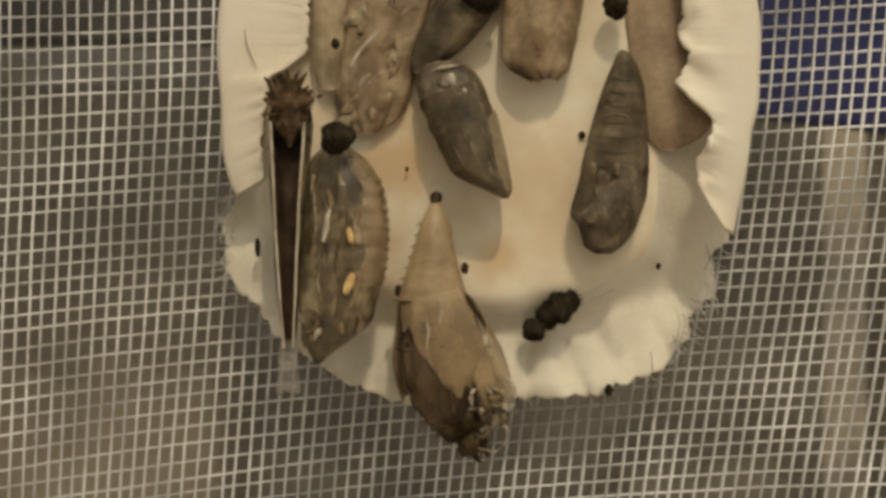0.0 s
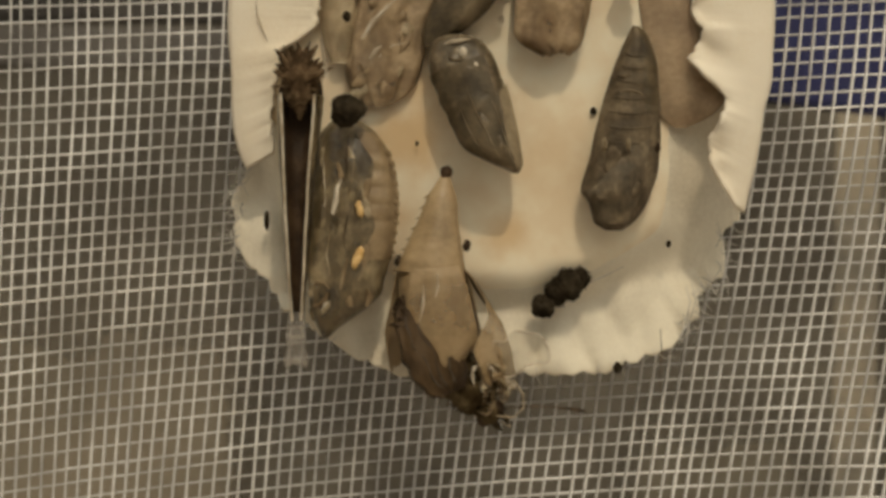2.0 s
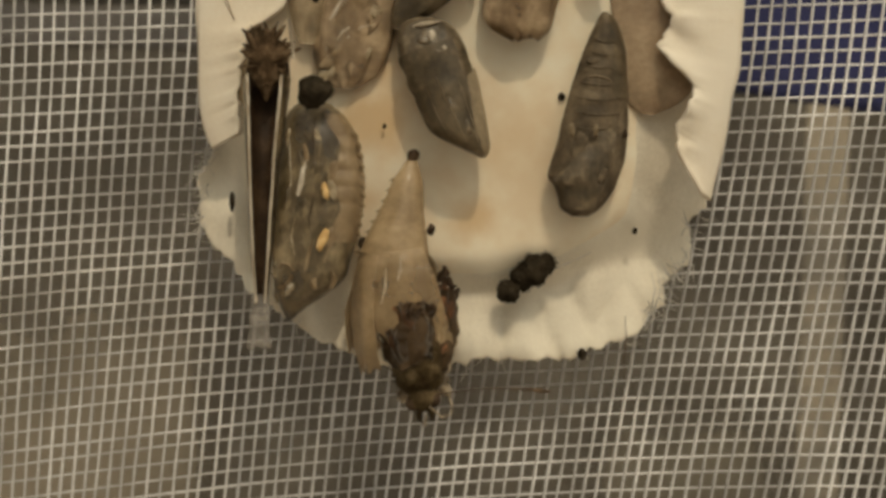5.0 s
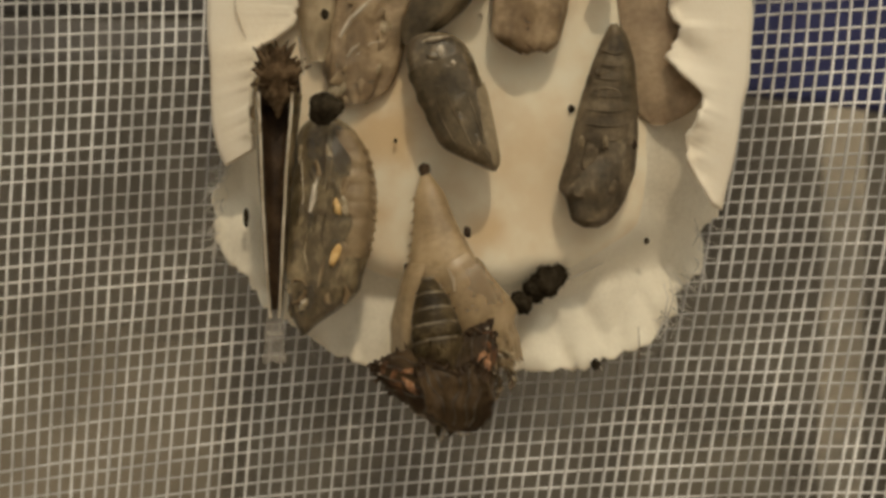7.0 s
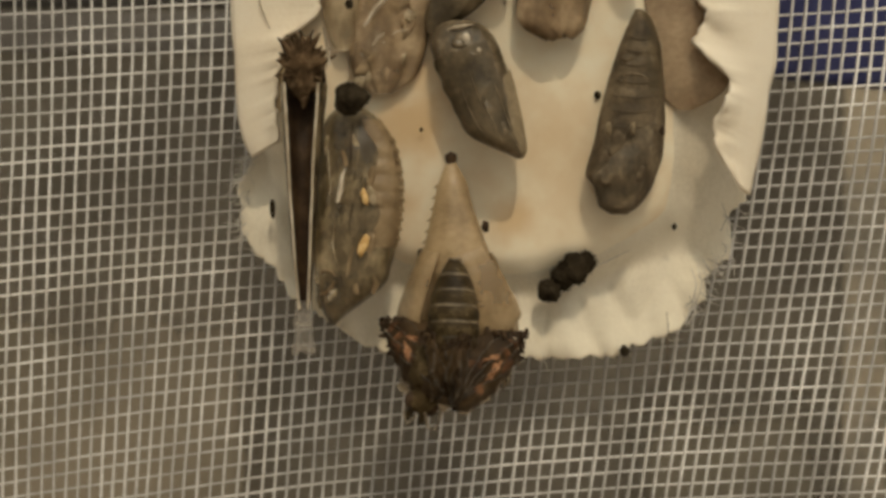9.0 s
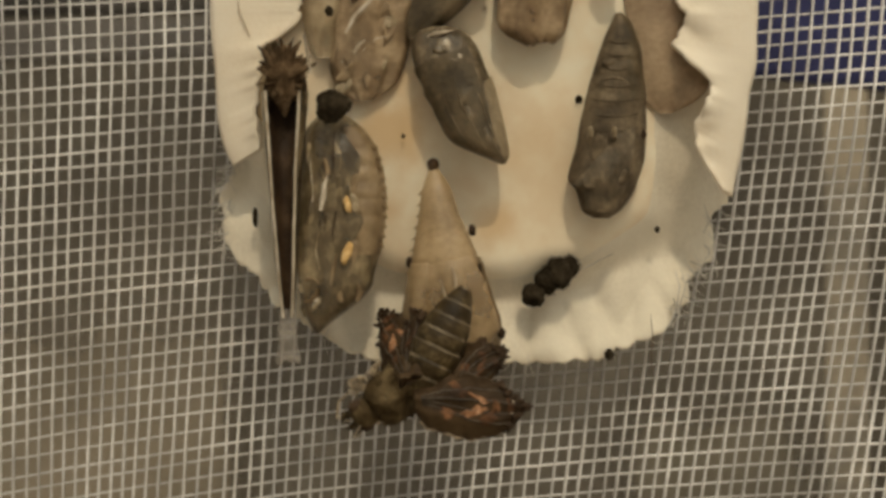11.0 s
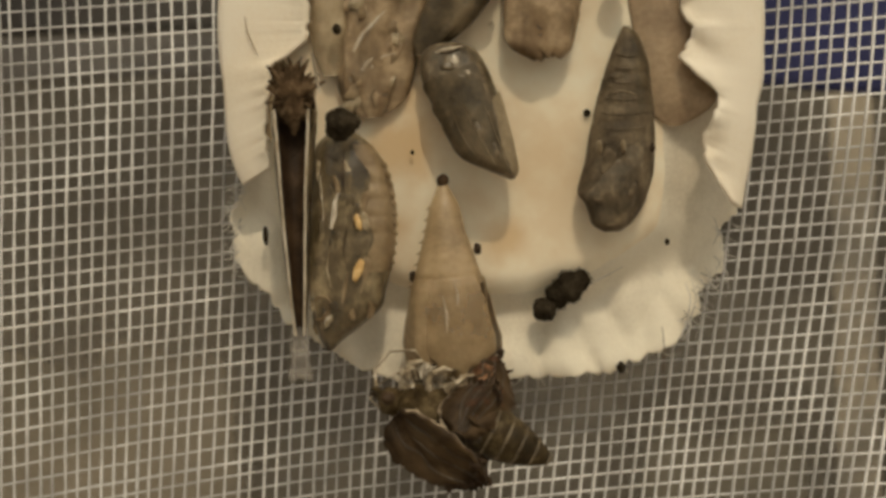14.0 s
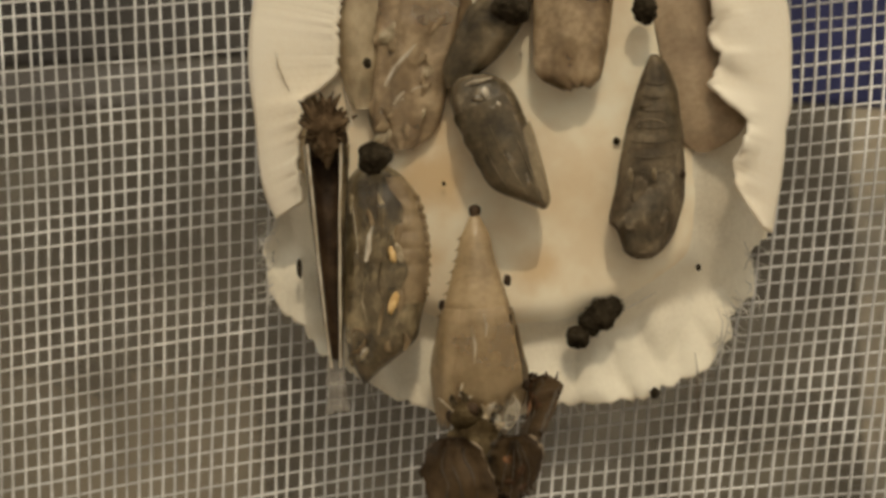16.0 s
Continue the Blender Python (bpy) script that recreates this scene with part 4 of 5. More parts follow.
EDGE_PALE = material("pale_wing_edge", ((0.07, 0.046, 0.026), (0.20, 0.145, 0.088), (0.42, 0.33, 0.225)), 0.5, 500, 0.3, 3000)
VEIN = material("wing_vein", ((0.02, 0.013, 0.007), (0.045, 0.031, 0.018), (0.085, 0.064, 0.040)), 0.6, 900, 0.2, 3000)
BELLY = material("abdomen_fur", ((0.018, 0.0115, 0.0048), (0.042, 0.028, 0.0118), (0.125, 0.09, 0.042)), 0.5, 420, 0.7, 2600, gloss=0.14)
BAND = material("pale_band", ((0.035, 0.025, 0.013), (0.095, 0.07, 0.039), (0.24, 0.185, 0.115)), 0.55, 700, 0.4, 3000)
LEG = material("pale_leg", ((0.15, 0.108, 0.062), (0.34, 0.265, 0.17), (0.60, 0.51, 0.38)), 0.35, 700, 0.3, 3000, coat=0.4)

butterfly = thing("butterfly", Matrix.Translation(spot(810, 690, 14)), "newly emerged brown and orange butterfly with small crumpled wings", "butterfly")
coat = [lump((0, 0, 0), (0.0027, 0.0027, 0.0037), 3, 0.22, 2.2, 4)]
for k in range(260):
    q, h = random.uniform(0, 2 * math.pi), random.uniform(-1.1, 1.2)
    n = Vector((math.cos(q) * math.cos(h), math.sin(q) * math.cos(h), math.sin(h)))
    p = Vector((n.x * 0.0026, n.y * 0.0026, n.z * 0.0036))
    e = p + n * random.uniform(0.0003, 0.0008) + Vector((0, 0, -random.uniform(0.0003, 0.0009)))
    coat.append(tube([p * 0.96, (p + e) / 2 + n * 0.0001, e], [0.0001, 0.00007, 0.00002], 4))
thorax = part("thorax", mesh("thorax", *merge(coat)), FUR, butterfly, "dark furry thorax")
head = part("head", mesh("head", *lump((0, 0.0002, 0.0040), (0.0015, 0.0015, 0.0014), 5, 0.16, 2.6)), FUR, butterfly, "small dark head")
for s in (-1, 1):
    part("eye", mesh("eye", *lump((s * 0.0011, 0.0, 0.0044), (0.0007, 0.0007, 0.0008), 2, 0.0)), DARK, head, "dark round eye")
    part("palp", mesh("palp", *tube([(s * 0.0006, 0.0006, 0.0052), (s * 0.0007, 0.0008, 0.0059), (s * 0.0005, 0.0006, 0.0064)], [0.0004, 0.00035, 0.0001], 6)), BELLY, head, "brown palp")
part("antenna", mesh("antenna", *tube([(-0.0006, -0.0006, 0.0050), (-0.0016, 0.0004, 0.0062), (-0.0024, 0.0022, 0.0060), (-0.0026, 0.0040, 0.0048), (-0.0022, 0.0052, 0.0030)], [0.00014, 0.0001, 0.0001, 0.00012, 0.00024], 6)), LEG, head, "pale antenna bent under the head")
part("proboscis", mesh("proboscis", *tube([(0, 0.0010, 0.0058), (0.0004, 0.0028, 0.0066), (0.0010, 0.0050, 0.0056), (0.0012, 0.0058, 0.0032), (0.0008, 0.0046, 0.0014), (0.0002, 0.0030, 0.0018)], [0.00016, 0.00014, 0.00013, 0.00012, 0.0001, 0.00008], 6)), LEG, head, "thin curled proboscis")
antenna = part("antenna", mesh("antenna", *tube([(0.0005 * math.sin(k * 0.26), 0, -0.0125 * k / 12) for k in range(13)], [0.00012, 0.00008, 0.00007, 0.00007, 0.00007, 0.00007, 0.00007, 0.00007, 0.00008, 0.0001, 0.00015, 0.00022, 0.00015], 6)), HAIR, butterfly, "long thin brown antenna with a dark club")


def belly_radius(t):
    return 0.0025 * math.sin(math.pi * (0.16 + 0.80 * t)) ** 0.7


def abdomen_rows():
    rows, n, m = [], 64, 28
    for i in range(n + 1):
        t = i / n
        r = belly_radius(t) * (1 + 0.07 * abs(math.sin(t * math.pi * 7)) ** 0.6 - 0.03)
        rows.append([(r * math.cos(q) * (1 + 0.03 * noise.noise(Vector((math.cos(q) * 2, t * 8, 1)))), r * math.sin(q) * 0.95, -0.0112 * t) for q in [2 * math.pi * j / m for j in range(m)]])
    return rows


abdomen = part("abdomen", mesh("abdomen", *grid(abdomen_rows(), True, True, True)), BELLY, butterfly, "plump olive brown abdomen with pale rings")
for i in range(1, 8):
    t = i / 7 - 0.012
    rows_ = []
    for z, g in ((-0.00022, 0.985), (-0.00010, 1.008), (0.00006, 1.010), (0.00018, 0.985)):
        r = belly_radius(min(t, 1)) * g
        rows_.append([(r * math.cos(q), r * 0.95 * math.sin(q), -0.0112 * t + z + 0.00012 * noise.noise(Vector((math.cos(q) * 3, math.sin(q) * 3, i)))) for q in [2 * math.pi * j / 28 for j in range(28)]])
    part("ring", mesh("ring", *grid(rows_, True)), BAND, abdomen, "pale ring")

PAD = ((0, 0.42), (0.10, 0.78), (0.28, 0.97), (0.48, 1.0), (0.66, 0.90), (0.80, 0.71), (0.92, 0.50), (1.0, 0.22))


def pad_point(length, chord, thick, seed, side, u, t, front):
    """A place on the front or back of a soft wing bud: u across (-1 to 1), t from root to tip."""
    p = table(PAD, t)
    x = side * (chord * p / 2 * u * (1 + 0.06 * noise.noise(Vector((t * 5, u * 2, seed))) + 0.15 * noise.noise(Vector((t * 9, u, seed + 4)))) + 0.0007 * math.sin(2.6 * t + seed))
    swell = math.sqrt(max(1 - abs(u) ** 3, 0)) * p ** 0.5
    y = (-1 if front else 0.6) * thick / 2 * swell + 0.0011 * u * u + 0.0008 * math.sin(3.0 * t)
    y += 0.00055 * noise.noise(Vector((u * 1.6, t * 3.4, seed))) + 0.00016 * math.sin(u * 9 + 2 * t + seed) * swell + 0.00012 * noise.noise(Vector((u * 7, t * 9, seed)))
    return Vector((x, y, -length * t * (1 - 0.06 * abs(u)) + 0.0003 * noise.noise(Vector((u * 6, seed, 2))) * t))


def wing(name, length, chord, thick, seed, side, patches, label):
    args = (length, chord, thick, seed, side)
    us = [-math.cos(math.pi * j / 18) for j in range(19)]
    rows = [[pad_point(*args, u, i / 40, True) for u in us] + [pad_point(*args, u, i / 40, False) for u in us[-2:0:-1]] for i in range(41)]
    ob = part(name, mesh(name, *grid(rows, True, True, True)), WING, butterfly, label)
    for u, name_, r in ((0.97, "front_edge", 0.00030), (-0.97, "hind_edge", 0.00024)):
        edge = [pad_point(*args, u, 0.04 + i / 32, True) for i in range(20)]
        part(name_, mesh(name_, *tube(edge, [max(r * (1 - 0.7 * k / 20) * (0.8 + 1.1 * noise.noise(Vector((k * 0.43, seed, u)))), 0.00004) for k in range(20)], 6)), EDGE_PALE if u < 0 else VEIN, ob, "rolled edge")
    for u0, u1 in ((-0.1, -0.75), (0.0, -0.3), (0.1, 0.2), (0.2, 0.7)):
        line = [pad_point(*args, u0 + (u1 - u0) * k / 12, 0.06 + 0.07 * k, True) + Vector((0, -0.00002, 0)) for k in range(13)]
        part("vein", mesh("vein", *tube(line, [0.00011 - 0.00004 * k / 13 for k in range(13)], 5)), VEIN, ob)
    for u0, u1 in ((-0.4, -0.5), (0.1, -0.1), (0.35, 0.45)):
        line = [pad_point(*args, u0 + (u1 - u0) * k / 12 + 0.06 * math.sin(k), 0.08 + 0.065 * k, False) for k in range(13)]
        part("crease", mesh("crease", *tube(line, [0.00005 + 0.0002 * abs(noise.noise(Vector((k * 0.6, u0, seed)))) for k in range(13)], 5)), VEIN, ob, "crease on the underside")
    for i, (u0, t0, ru, rt, turn, mat) in enumerate(patches):
        ct, st = math.cos(radians(turn)), math.sin(radians(turn))
        rings = []
        for k in range(6):
            ring = []
            for j in range(18):
                q = 2 * math.pi * j / 18
                g = k / 5 * (1 + 0.75 * noise.noise(Vector((math.cos(q) * 1.9, math.sin(q) * 1.9, seed + i * 3.7))))
                ring.append(pad_point(*args, u0 + ru * g * math.cos(q) * ct + rt * 3.2 * g * math.sin(q) * st, t0 - ru / 3.2 * g * math.cos(q) * st + rt * g * math.sin(q) * ct, True) + Vector((0, -0.00011 + 0.00007 * (k / 5) ** 3, 0)))
            rings.append(ring)
        part("patch", mesh("patch", *grid(rings, True)), mat, ob, {ORANGE: "pinkish orange patch", RUST: "rust brown patch", PALE: "pale dot"}[mat])
    spikes = []
    for j in range(22):
        u = (j - 10.5) / 10.5
        p = pad_point(*args, u * 0.93, 0.80 + 0.19 * (1 - abs(u)), j % 2 == 0)
        o = Vector((side * u * 0.0004 + random.gauss(0, 0.00012), random.uniform(-0.0003, 0.0003), -random.uniform(0.0001, 0.0006)))
        w = random.uniform(0.00016, 0.00042)
        spikes.append(tube([p - o * 0.8, p + o * 0.2, p + o], [w, w * 0.9, w * 0.35], 5))
    part("fringe", mesh("fringe", *merge(spikes)), DARK, ob, "dark ragged fringe")
    return ob


FORE = ((-0.18, 0.52, 0.13, 0.11, 22, ORANGE), (0.20, 0.58, 0.11, 0.09, -24, ORANGE), (0.02, 0.71, 0.24, 0.035, 8, RUST), (-0.42, 0.66, 0.20, 0.08, 40, RUST), (0.42, 0.40, 0.20, 0.08, -30, RUST), (-0.30, 0.28, 0.20, 0.06, 10, RUST), (0.05, 0.84, 0.34, 0.035, 0, RUST), (0.3, 0.88, 0.07, 0.012, 0, PALE), (-0.28, 0.86, 0.06, 0.011, 0, PALE))
HIND = ((-0.12, 0.52, 0.14, 0.12, 20, RUST), (0.26, 0.66, 0.20, 0.05, -20, RUST), (-0.35, 0.76, 0.22, 0.05, 10, RUST), (0.3, 0.34, 0.2, 0.06, 30, RUST))
wings = {}
for s in (-1, 1):
    wings["fore", s] = wing("forewing", 0.0112, 0.0068, 0.0020, 1.0 + s, s, FORE, "small crumpled dark brown forewing with orange patches")
    wings["hind", s] = wing("hindwing", 0.0070, 0.0054, 0.0016, 5.0 + s, s, HIND, "small crumpled dark brown hindwing with a rust patch")

for s in (-1, 1):
    for i, z0 in enumerate((0.0024, 0.0006, -0.0012)):
        hip, knee = Vector((s * 0.0013, 0.0018, z0)), Vector((s * 0.0024, 0.0036 - 0.0003 * i, z0 + 0.0012 - 0.0008 * i))
        foot = Vector((s * (0.0008 + 0.0005 * i), 0.0048, z0 - 0.0012 - 0.0005 * i))
        leg = part("leg", mesh("leg", *tube([hip, (hip + knee) / 2 + Vector((s * 0.0003, 0, 0.0003)), knee], [0.0005, 0.0006, 0.00042], 7, 0.7)), LEG, butterfly, "short pale folded leg")
        part("shin", mesh("shin", *tube([knee, (knee + foot) / 2 + Vector((s * 0.0004, 0.0002, 0)), foot], [0.00042, 0.00034, 0.00014], 6, 0.7)), LEG, leg)
        part("foot", mesh("foot", *tube([foot, foot + Vector((-s * 0.0004, 0.0004, -0.0005)), foot + Vector((-s * 0.0010, 0.0005, -0.0007))], [0.00018, 0.00014, 0.00006], 5)), HAIR, leg, "dark foot")
for k in range(16):
    c = Vector((random.uniform(-0.0020, 0.0020), random.uniform(0.0022, 0.0042), random.uniform(-0.0024, 0.0040)))
    hairs = []
    for j in range(22):
        way = Vector((random.gauss(0, 0.6), random.uniform(0.3, 1.0), random.gauss(0, 0.7))).normalized() * random.uniform(0.0008, 0.0017)
        p = c + Vector((random.gauss(0, 0.0003), random.gauss(0, 0.0003), random.gauss(0, 0.0003)))
        bow = Vector((random.gauss(0, 0.0002), random.gauss(0, 0.0002), random.gauss(0, 0.0002)))
        hairs.append(tube([p - way * 0.5, p + bow, p + way * 0.5], [0.00012, 0.00015, 0.00004], 4))
    part("tuft", mesh("tuft", *merge(hairs)), (LEG, PALE)[k % 2], butterfly, "pale fuzzy tuft on the chest")


def body_pose(a, b, d, turn, tip, spin):
    return Matrix.Translation(spot(a, b, d)) @ pose(0, 0, 0, 0, turn, 0) @ pose(0, 0, 0, tip, 0, 0) @ pose(0, 0, 0, 0, 0, spin)


def limb_pose(a, b, d, way, lean, roll=0.0):
    """A part whose root sits at a spot and whose tip points the given way."""
    return Matrix.Translation(spot(a, b, d)) @ pose(0, 0, 0, 0, -way, 0) @ pose(0, 0, 0, lean, 0, 0) @ pose(0, 0, 0, 0, 0, roll)


# thorax: seconds, place in the plan, depth; turn (clockwise from head up), tip and spin about its own axis
BODY = [
    (0, 800, 723, 7, 150, 10, 20), (0.5, 804, 703, 7, 148, 10, 20), (1, 831, 682, 7, 140, 10, 20), (1.5, 826, 690, 7, 142, 10, 20),
    (2, 808, 718, 7, 140, 10, 20), (2.5, 814, 706, 7, 142, 10, 20), (3, 793, 711, 7, 145, 10, 15), (3.5, 766, 721, 7, 150, 10, 10),
    (4, 754, 714, 8, 160, 12, 5), (4.2, 761, 712, 8, 162, 12, 5), (6.3, 829, 710, 13.5, 178, 15, 0), (6.5, 837, 711, 13.5, 178, 15, 0),
    (7, 815, 709, 13.5, 180, 15, 0), (7.5, 797, 735, 13.5, 192, 15, 0), (7.8, 793, 723, 13.5, 194, 15, 0), (8, 794, 723, 13.5, 194, 15, 0),
    (8.2, 778, 699, 13.5, 196, 15, 0), (10.3, 741, 754, 13, 236, 8, -8), (10.5, 735, 755, 13, 242, 8, -10), (11, 704, 750, 13, 238, 8, -12),
    (11.5, 733, 755, 13, 242, 6, -14), (11.75, 745, 751, 13, 255, 3, -16), (12, 756, 746, 13, 268, 0, -18), (12.25, 758, 739, 12.5, 269, 0, -34),
    (12.5, 759, 739, 12.5, 270, 0, -50), (13, 759, 759, 12.5, 272, 0, -60), (13.5, 744, 758, 12.5, 278, 0, -60), (14, 735, 763, 12.5, 288, 0, -60),
    (14.5, 722, 758, 12.5, 285, 0, -60), (15, 732, 761, 12.5, 290, 0, -60), (15.25, 729, 759, 12.5, 312, 5, -40), (15.5, 742, 777, 12.5, 334, 8, -20),
    (16, 757, 777, 12.5, 340, 8, -15),
]
# the next tables: seconds, root in the plan, depth; way of the tip (0 down, 90 right), lean away from the room
ABDOMEN = [
    (0, 764, 646, 7, 178, 0), (0.5, 764, 626, 7, 178, 0), (1, 774, 616, 7, 178, 0), (1.5, 778, 620, 7, 178, 0),
    (2, 754, 640, 7, 178, 0), (2.5, 763, 626, 7, 178, 0), (3, 757, 623, 7, 182, 0), (3.5, 729, 634, 7, 182, 0),
    (4, 725, 641, 7, 182, 0), (4.2, 731, 639, 7, 182, 0), (6.3, 822, 732, 13.5, 190, 12), (6.5, 828, 733, 13.5, 190, 12),
    (7, 815, 737, 13.5, 190, 12), (7.5, 808, 757, 13.5, 188, 12), (7.8, 813, 744, 13.5, 187, 12), (8, 813, 737, 13.5, 187, 12),
    (8.2, 800, 716, 13.5, 185, 12), (10.3, 791, 735, 14, 165, 8), (10.5, 790, 731, 14, 161, 8), (11, 739, 749, 14, 154, 5),
    (11.5, 751, 722, 14, 120, 2), (11.75, 772, 732, 14, 101.5, 1), (12, 792, 740, 14, 83, 0), (12.25, 804, 744, 14, 81.5, 0),
    (12.5, 817, 748, 14, 80, 0), (13, 810, 748, 14, 77, 0), (13.5, 790, 750, 14, 66, 0), (14, 768, 756, 14, 62, 0),
    (14.5, 752, 750, 14, 66, 0), (15, 744, 752, 14, 70, 0), (15.25, 783, 786, 13, 45, 5), (15.5, 754, 821, 12, 18, 10),
    (16, 767, 823, 12, 14, 10),
]
ANTENNA = [
    (0, 835, 783, 4.5, 50, 70), (0.5, 841, 762, 4.5, 60, 60), (1, 896, 712, 9.5, 104, 0), (1.5, 892, 724, 9.5, 96, 0),
    (2, 853, 770, 4.5, 86, 30), (2.5, 858, 760, 4.5, 84, 20), (3, 856, 760, 9.5, 88, 10), (3.5, 802, 780, 4.5, 84, 20),
    (4, 801, 772, 11, 86, 10), (4.2, 807, 770, 11, 84, 10), (6.3, 832, 780, 11, 140, 40), (6.5, 839, 780, 11, 150, 40),
    (7, 815, 779, 11, 180, 35), (7.5, 783, 803, 11, 168, 35), (7.8, 776, 792, 11, 166, 35), (8, 777, 791, 11, 166, 35),
    (8.2, 758, 767, 11, 164, 35), (10.3, 683, 793, 10.5, 124, 35), (10.5, 673, 788, 10.5, 118, 35), (11, 644, 786, 10.5, 122, 35),
    (11.5, 671, 787, 10.5, 118, 35), (11.75, 677, 768, 10.5, 105, 35), (12, 686, 748, 10.5, 92, 35), (12.25, 688, 739, 10, 91, 35),
    (12.5, 689, 737, 10, 90, 35), (13, 689, 755, 10, 88, 35), (13.5, 674, 746, 10, 82, 35), (14, 669, 740, 10, 72, 35),
    (14.5, 654, 738, 10, 75, 35), (15, 667, 736, 10, 70, 35), (15.25, 679, 711, 10, 48, 35), (15.5, 715, 714, 10, 26, 35),
    (16, 737, 711, 10, 20, 35),
]
# wings also roll about their own length
FOREWING_LEFT = [
    (0, 792, 753, 10.5, -160, 8, 145), (0.5, 797, 752, 10.5, -156, 8, 145), (1, 799, 723, 10.5, -150, 5, 145), (1.5, 800, 727, 10.5, -150, 5, 145),
    (2, 781, 743, 10.5, -153, 5, 145), (2.5, 792, 731, 10.5, -154, 5, 145), (3, 770, 719, 10.5, -157, 5, 145), (3.5, 745, 729, 10, -161, 5, 80),
    (4, 719, 722, 10.2, -168, 5, 40), (4.2, 726, 719, 10.2, -168, 5, 38), (6.3, 856, 766, 17, -114, 30, 5), (6.5, 862, 766, 17, -114, 30, 5),
    (7, 840, 771, 17, -108, 30, 5), (7.5, 800, 785, 17, -130, 26, 5), (7.8, 800, 792, 17, -128, 28, 5), (8, 798, 792, 17, -128, 28, 5),
    (8.2, 782, 769, 17, -128, 30, 5), (10.3, 758, 740, 16, -156, 48, 15), (10.5, 753, 741, 16, -158, 48, 15), (11, 722, 733, 16, -152, 52, 10),
    (11.5, 753, 735, 16, -165, 52, 5), (11.75, 745, 727, 16.2, -207, 36, -20), (12, 729, 732, 16.5, -260, 50, -35), (12.25, 777, 736, 16.8, -235, 45, -18),
    (12.5, 818, 755, 17, -222, 46, 0), (13, 836, 762, 17, -210, 54, 0), (13.5, 840, 762, 17, -205, 54, 5), (14, 807, 783, 17, -198, 50, 5),
    (14.5, 808, 771, 17, -200, 54, 5), (15, 815, 776, 17, -197, 54, 5), (15.25, 828, 786, 16.5, -197, 42, 45), (15.5, 829, 778, 14.5, -194, 58, 80),
    (16, 841, 772, 14.5, -194, 58, 80),
]
FOREWING_RIGHT = [
    (0, 820, 740, 6.5, -165, 0, -20), (0.5, 820, 721, 6.5, -165, 0, -20), (1, 830, 705, 6.5, -162, 0, -20), (1.5, 830, 709, 6.5, -162, 0, -20),
    (2, 809, 734, 6.5, -160, 0, -20), (2.5, 815, 720, 6.5, -160, 0, -20), (3, 800, 717, 6.5, -162, 0, -20), (3.5, 772, 727, 6.5, -166, 0, -20),
    (4, 765, 724, 8, -172, 0, -20), (4.2, 771, 723, 8, -172, 0, -20), (6.3, 908, 791, 17, -186, 34, -42), (6.5, 915, 792, 17, -186, 34, -42),
    (7, 877, 789, 17, -184, 32, -46), (7.5, 863, 803, 17, -188, 14, -105), (7.8, 850, 796, 17, -200, 30, -75), (8, 842, 795, 17, -202, 34, -50),
    (8.2, 831, 779, 17, -204, 34, -50), (10.3, 766, 778, 16, -260, 5, 28), (10.5, 770, 779, 16, -262, 5, 28), (11, 734, 780, 16, -267, 0, 10),
    (11.5, 772, 789, 16, -270, 5, 25), (11.75, 754, 789, 16.2, -281, 0, 16.5), (12, 717, 772, 16.5, -287, 18, 40), (12.25, 739, 778, 16.8, -295, 0, 88),
    (12.5, 736, 760, 17, -298, 0, 150), (13, 760, 761, 17, -288, 0, 148), (13.5, 713, 760, 17, -302, 0, 156), (14, 683, 754, 17, -314, 0, 150),
    (14.5, 663, 737, 17, -316, 12, 160), (15, 680, 745, 17, -314, 18, 165), (15.25, 700, 761, 17, -335, 0, 180), (15.5, 705, 750, 17.5, -358, 0, 180),
    (16, 719, 746, 17.5, -360, 0, 180),
]
HINDWING_LEFT = [
    (0, 780, 711, 7.5, -165, 0, 30), (0.5, 780, 696, 7.5, -165, 0, 30), (1, 790, 676, 7.5, -163, 0, 30), (1.5, 792, 680, 7.5, -163, 0, 30),
    (2, 771, 699, 7.5, -165, 0, 30), (2.5, 780, 686, 7.5, -165, 0, 30), (3, 764, 673, 7.5, -168, 0, 30), (3.5, 736, 683, 7.5, -170, 0, 30),
    (4, 736, 690, 8.5, -172, 8, 20), (4.2, 743, 689, 8.5, -172, 10, 20), (6.3, 836, 813, 18.6, -158, 14, 150), (6.5, 843, 814, 18.6, -158, 14, 150),
    (7, 820, 809, 18.6, -158, 14, 150), (7.5, 801, 806, 18.6, -158, 14, 150), (7.8, 798, 803, 18.6, -158, 14, 150), (8, 792, 807, 18.6, -158, 14, 150),
    (8.2, 778, 797, 18.6, -158, 14, 150), (10.3, 766, 735, 15.2, -170, 30, 25), (10.5, 763, 736, 15.2, -172, 28, 25), (11, 738, 723, 15.2, -178, 25, 30),
    (11.5, 797, 713, 16.2, -184, 22, 50), (11.75, 775, 730, 15.6, -242, 18, 15), (12, 739, 738, 15.4, -272, 12, -20), (12.25, 775, 758, 17, -250, 18, -10),
    (12.5, 805, 782, 18, -212, 24, 0), (13, 822, 786, 18, -212, 24, 0), (13.5, 827, 786, 18, -212, 24, 0), (14, 794, 806, 18, -212, 24, 0),
    (14.5, 795, 794, 18, -212, 24, 0), (15, 802, 799, 18, -212, 24, 0), (15.25, 802, 782, 17.5, -280, 14, 0), (15.5, 795, 752, 17, -356, 0, 0),
    (16, 809, 749, 17, -358, 0, 0),
]
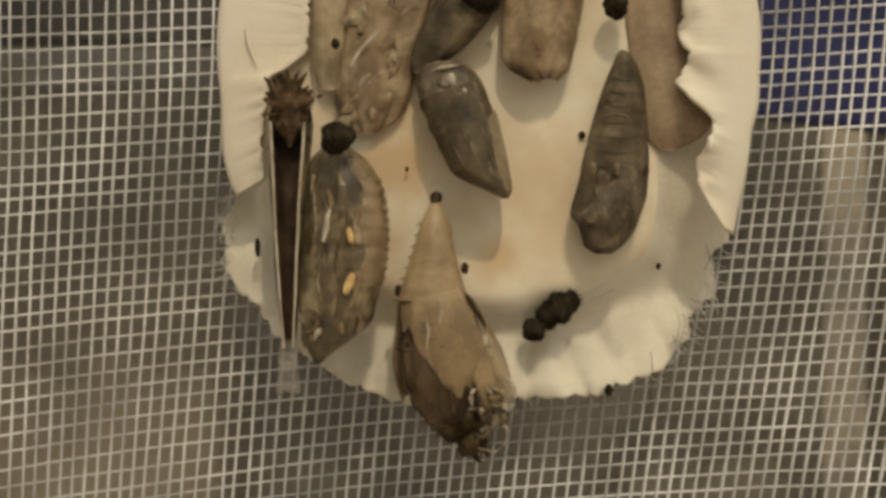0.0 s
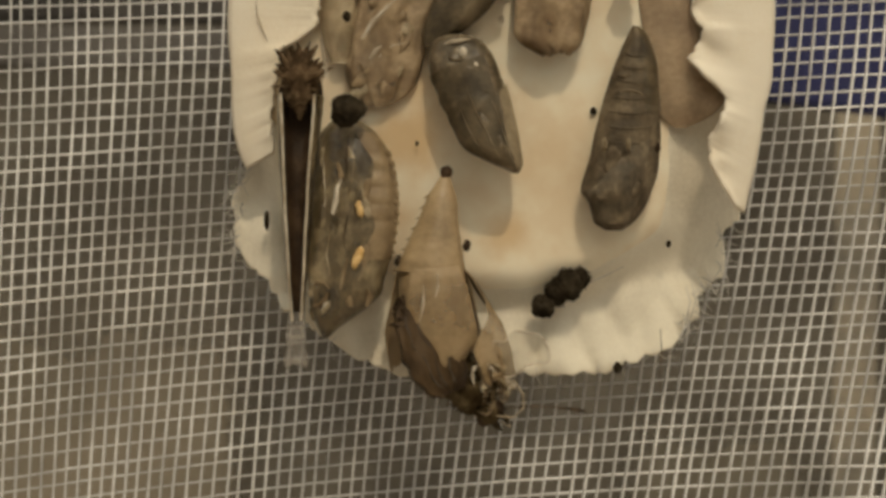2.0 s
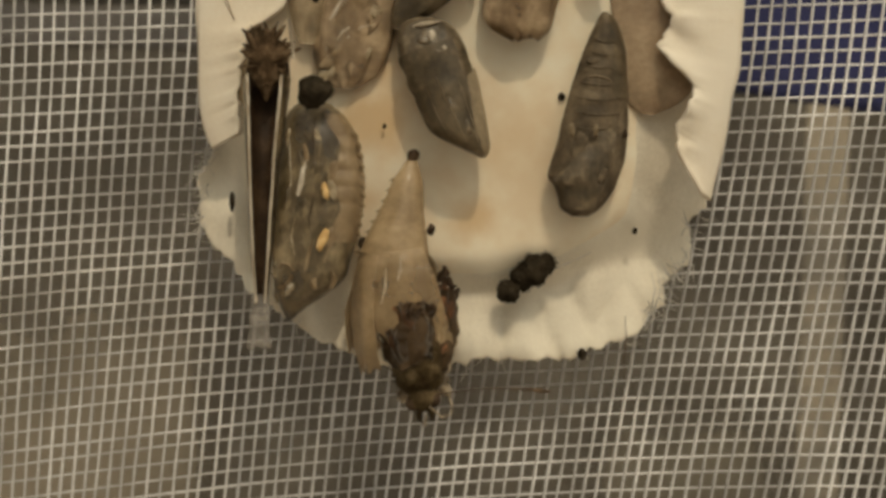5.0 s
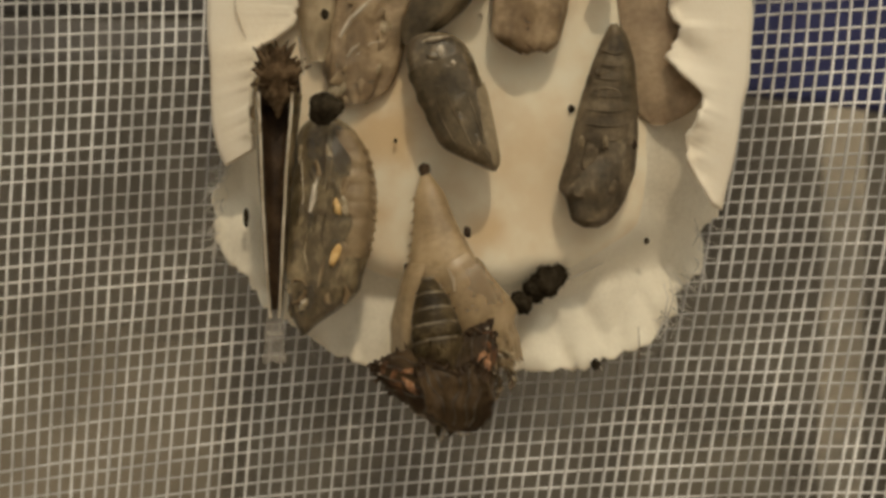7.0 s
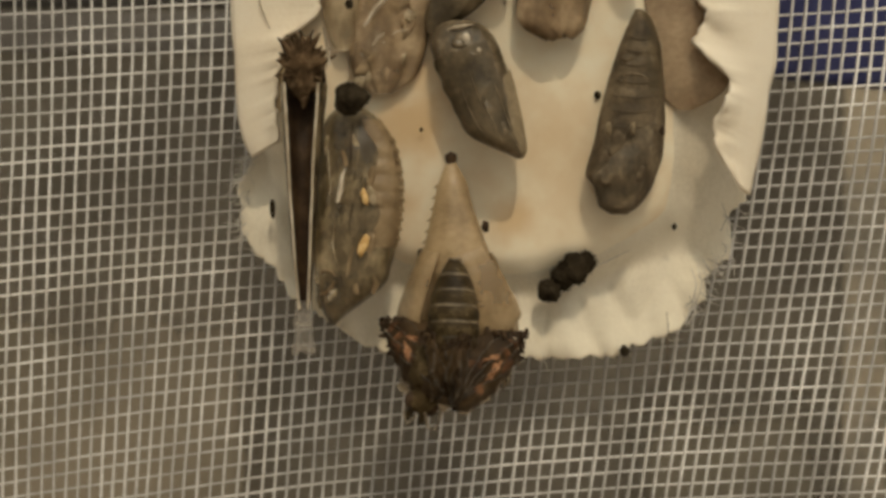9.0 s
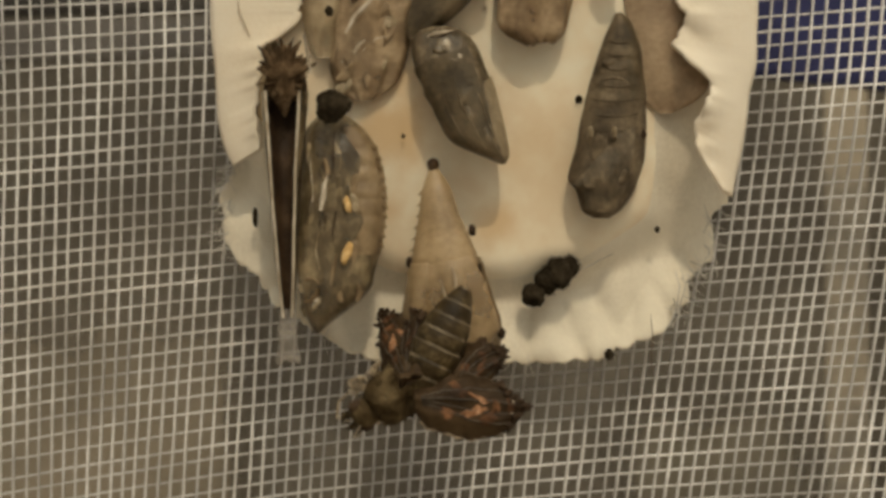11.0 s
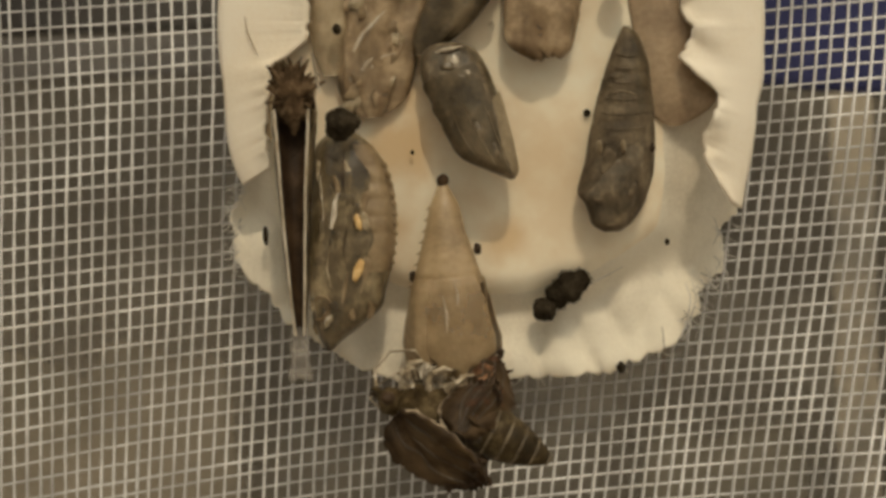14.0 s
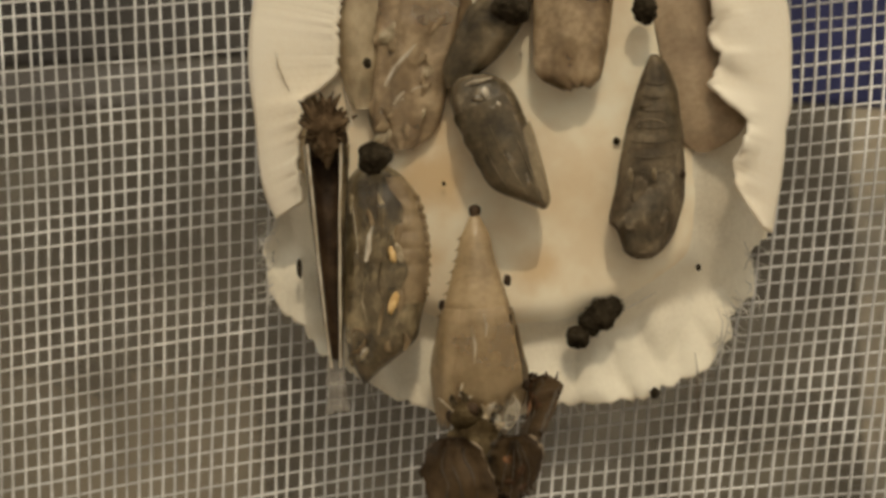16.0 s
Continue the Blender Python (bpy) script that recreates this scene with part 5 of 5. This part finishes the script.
HINDWING_RIGHT = [
    (0, 805, 711, 6.5, -178, 0, 0), (0.5, 805, 696, 6.5, -178, 0, 0), (1, 815, 680, 6.5, -176, 0, 0), (1.5, 815, 684, 6.5, -176, 0, 0),
    (2, 791, 704, 6.5, -176, 0, 0), (2.5, 800, 690, 6.5, -176, 0, 0), (3, 789, 687, 6.5, -178, 0, 0), (3.5, 762, 697, 6.5, -180, 0, 0),
    (4, 755, 705, 8, -182, 0, 0), (4.2, 761, 703, 8, -182, 0, 0), (6.3, 873, 821, 19, -184, 8, -160), (6.5, 879, 822, 19, -184, 8, -160),
    (7, 852, 816, 19, -184, 8, -160), (7.5, 829, 813, 19, -184, 8, -160), (7.8, 827, 811, 19, -184, 8, -160), (8, 820, 815, 19, -184, 8, -160),
    (8.2, 801, 805, 19, -184, 8, -160), (10.3, 826, 742, 14.6, -230, 18, -20), (10.5, 827, 737, 14.6, -234, 18, -15), (11, 799, 749, 14.6, -242, 18, 0),
    (11.5, 838, 757, 14.2, -252, 10, 0), (11.75, 817, 770, 13.8, -268.5, 10, 5), (12, 796, 782, 13.5, -285, 10, 10), (12.25, 795, 785, 13.5, -289.5, 7.5, 5),
    (12.5, 794, 788, 13.5, -294, 5, 0), (13, 813, 783, 13.5, -288, 5, 15), (13.5, 771, 784, 13.5, -300, 5, 15), (14, 735, 779, 14, -308, 5, 20),
    (14.5, 716, 768, 14, -310, 5, 10), (15, 728, 773, 14, -310, 5, 5), (15.25, 728, 778, 14.5, -330, 5, 5), (15.5, 730, 789, 14.5, -346, 5, 5),
    (16, 746, 791, 14.5, -350, 5, 0),
]
# seconds, swing of the husk
HUSK = [
    (0.0, 1.9), (1.5, 7.8), (2.5, 7.6), (3.5, 10.5), (4.2, 15.7), (6.3, -9.6), (7.0, -11.4), (8.0, -6.8), (10.5, -1.6), (11.0, -5.9), (12.0, 1.7), (12.5, -4.1), (13.0, -4.4), (14.0, -1.4), (14.5, 2.3), (15.0, 1.6), (15.5, 2.1), (16.0, 1.6),
]
# seconds, swing of the husk's left, middle and side panels and of its back
PANELS = [(0, -22, -15, -22, -8), (1.5, -24, -14, -30, -9), (3.0, -26, -13, -30, -8), (4.2, -26, -16, -24, -11), (6.3, 14, -22, -10, 0), (8.2, 14, -22, -10, 0), (10.3, 6, -10, 0, 0), (12.0, 0, -4, 9, -2), (16.0, 0, -4, 9, -2)]
# seconds, swing of the clear membrane
VEILS = [(0, -2), (0.5, -6), (1.0, -28), (2.2, -30), (3.0, -8), (4.2, 14), (6.3, 24), (16.0, 24)]


def motions():
    walk(butterfly, [(t, body_pose(*r)) for t, *r in BODY])
    still = [body_pose(*r[1:]).inverted() for r in BODY]
    for ob, rows in ((abdomen, ABDOMEN), (antenna, ANTENNA), (wings["fore", -1], FOREWING_LEFT), (wings["fore", 1], FOREWING_RIGHT), (wings["hind", -1], HINDWING_LEFT), (wings["hind", 1], HINDWING_RIGHT)):
        walk(ob, [(r[0], m @ limb_pose(*r[1:])) for m, r in zip(still, rows)])
    walk(husk, [(t, Matrix.Translation(TIP) @ pose(0, 0, 0, 0, q, 0)) for t, q in HUSK])
    walk(clear_membrane, [(t, Matrix.Translation(HINGE[2]) @ pose(0, 0, 0, 0, q, 0)) for t, q in VEILS])
    for k, s in enumerate((-1, 1, 2, 3)):
        walk(panels[s], [(t, Matrix.Translation(HINGE[s]) @ pose(0, 0, 0, 0, q[k], 0)) for t, *q in PANELS])


motions()
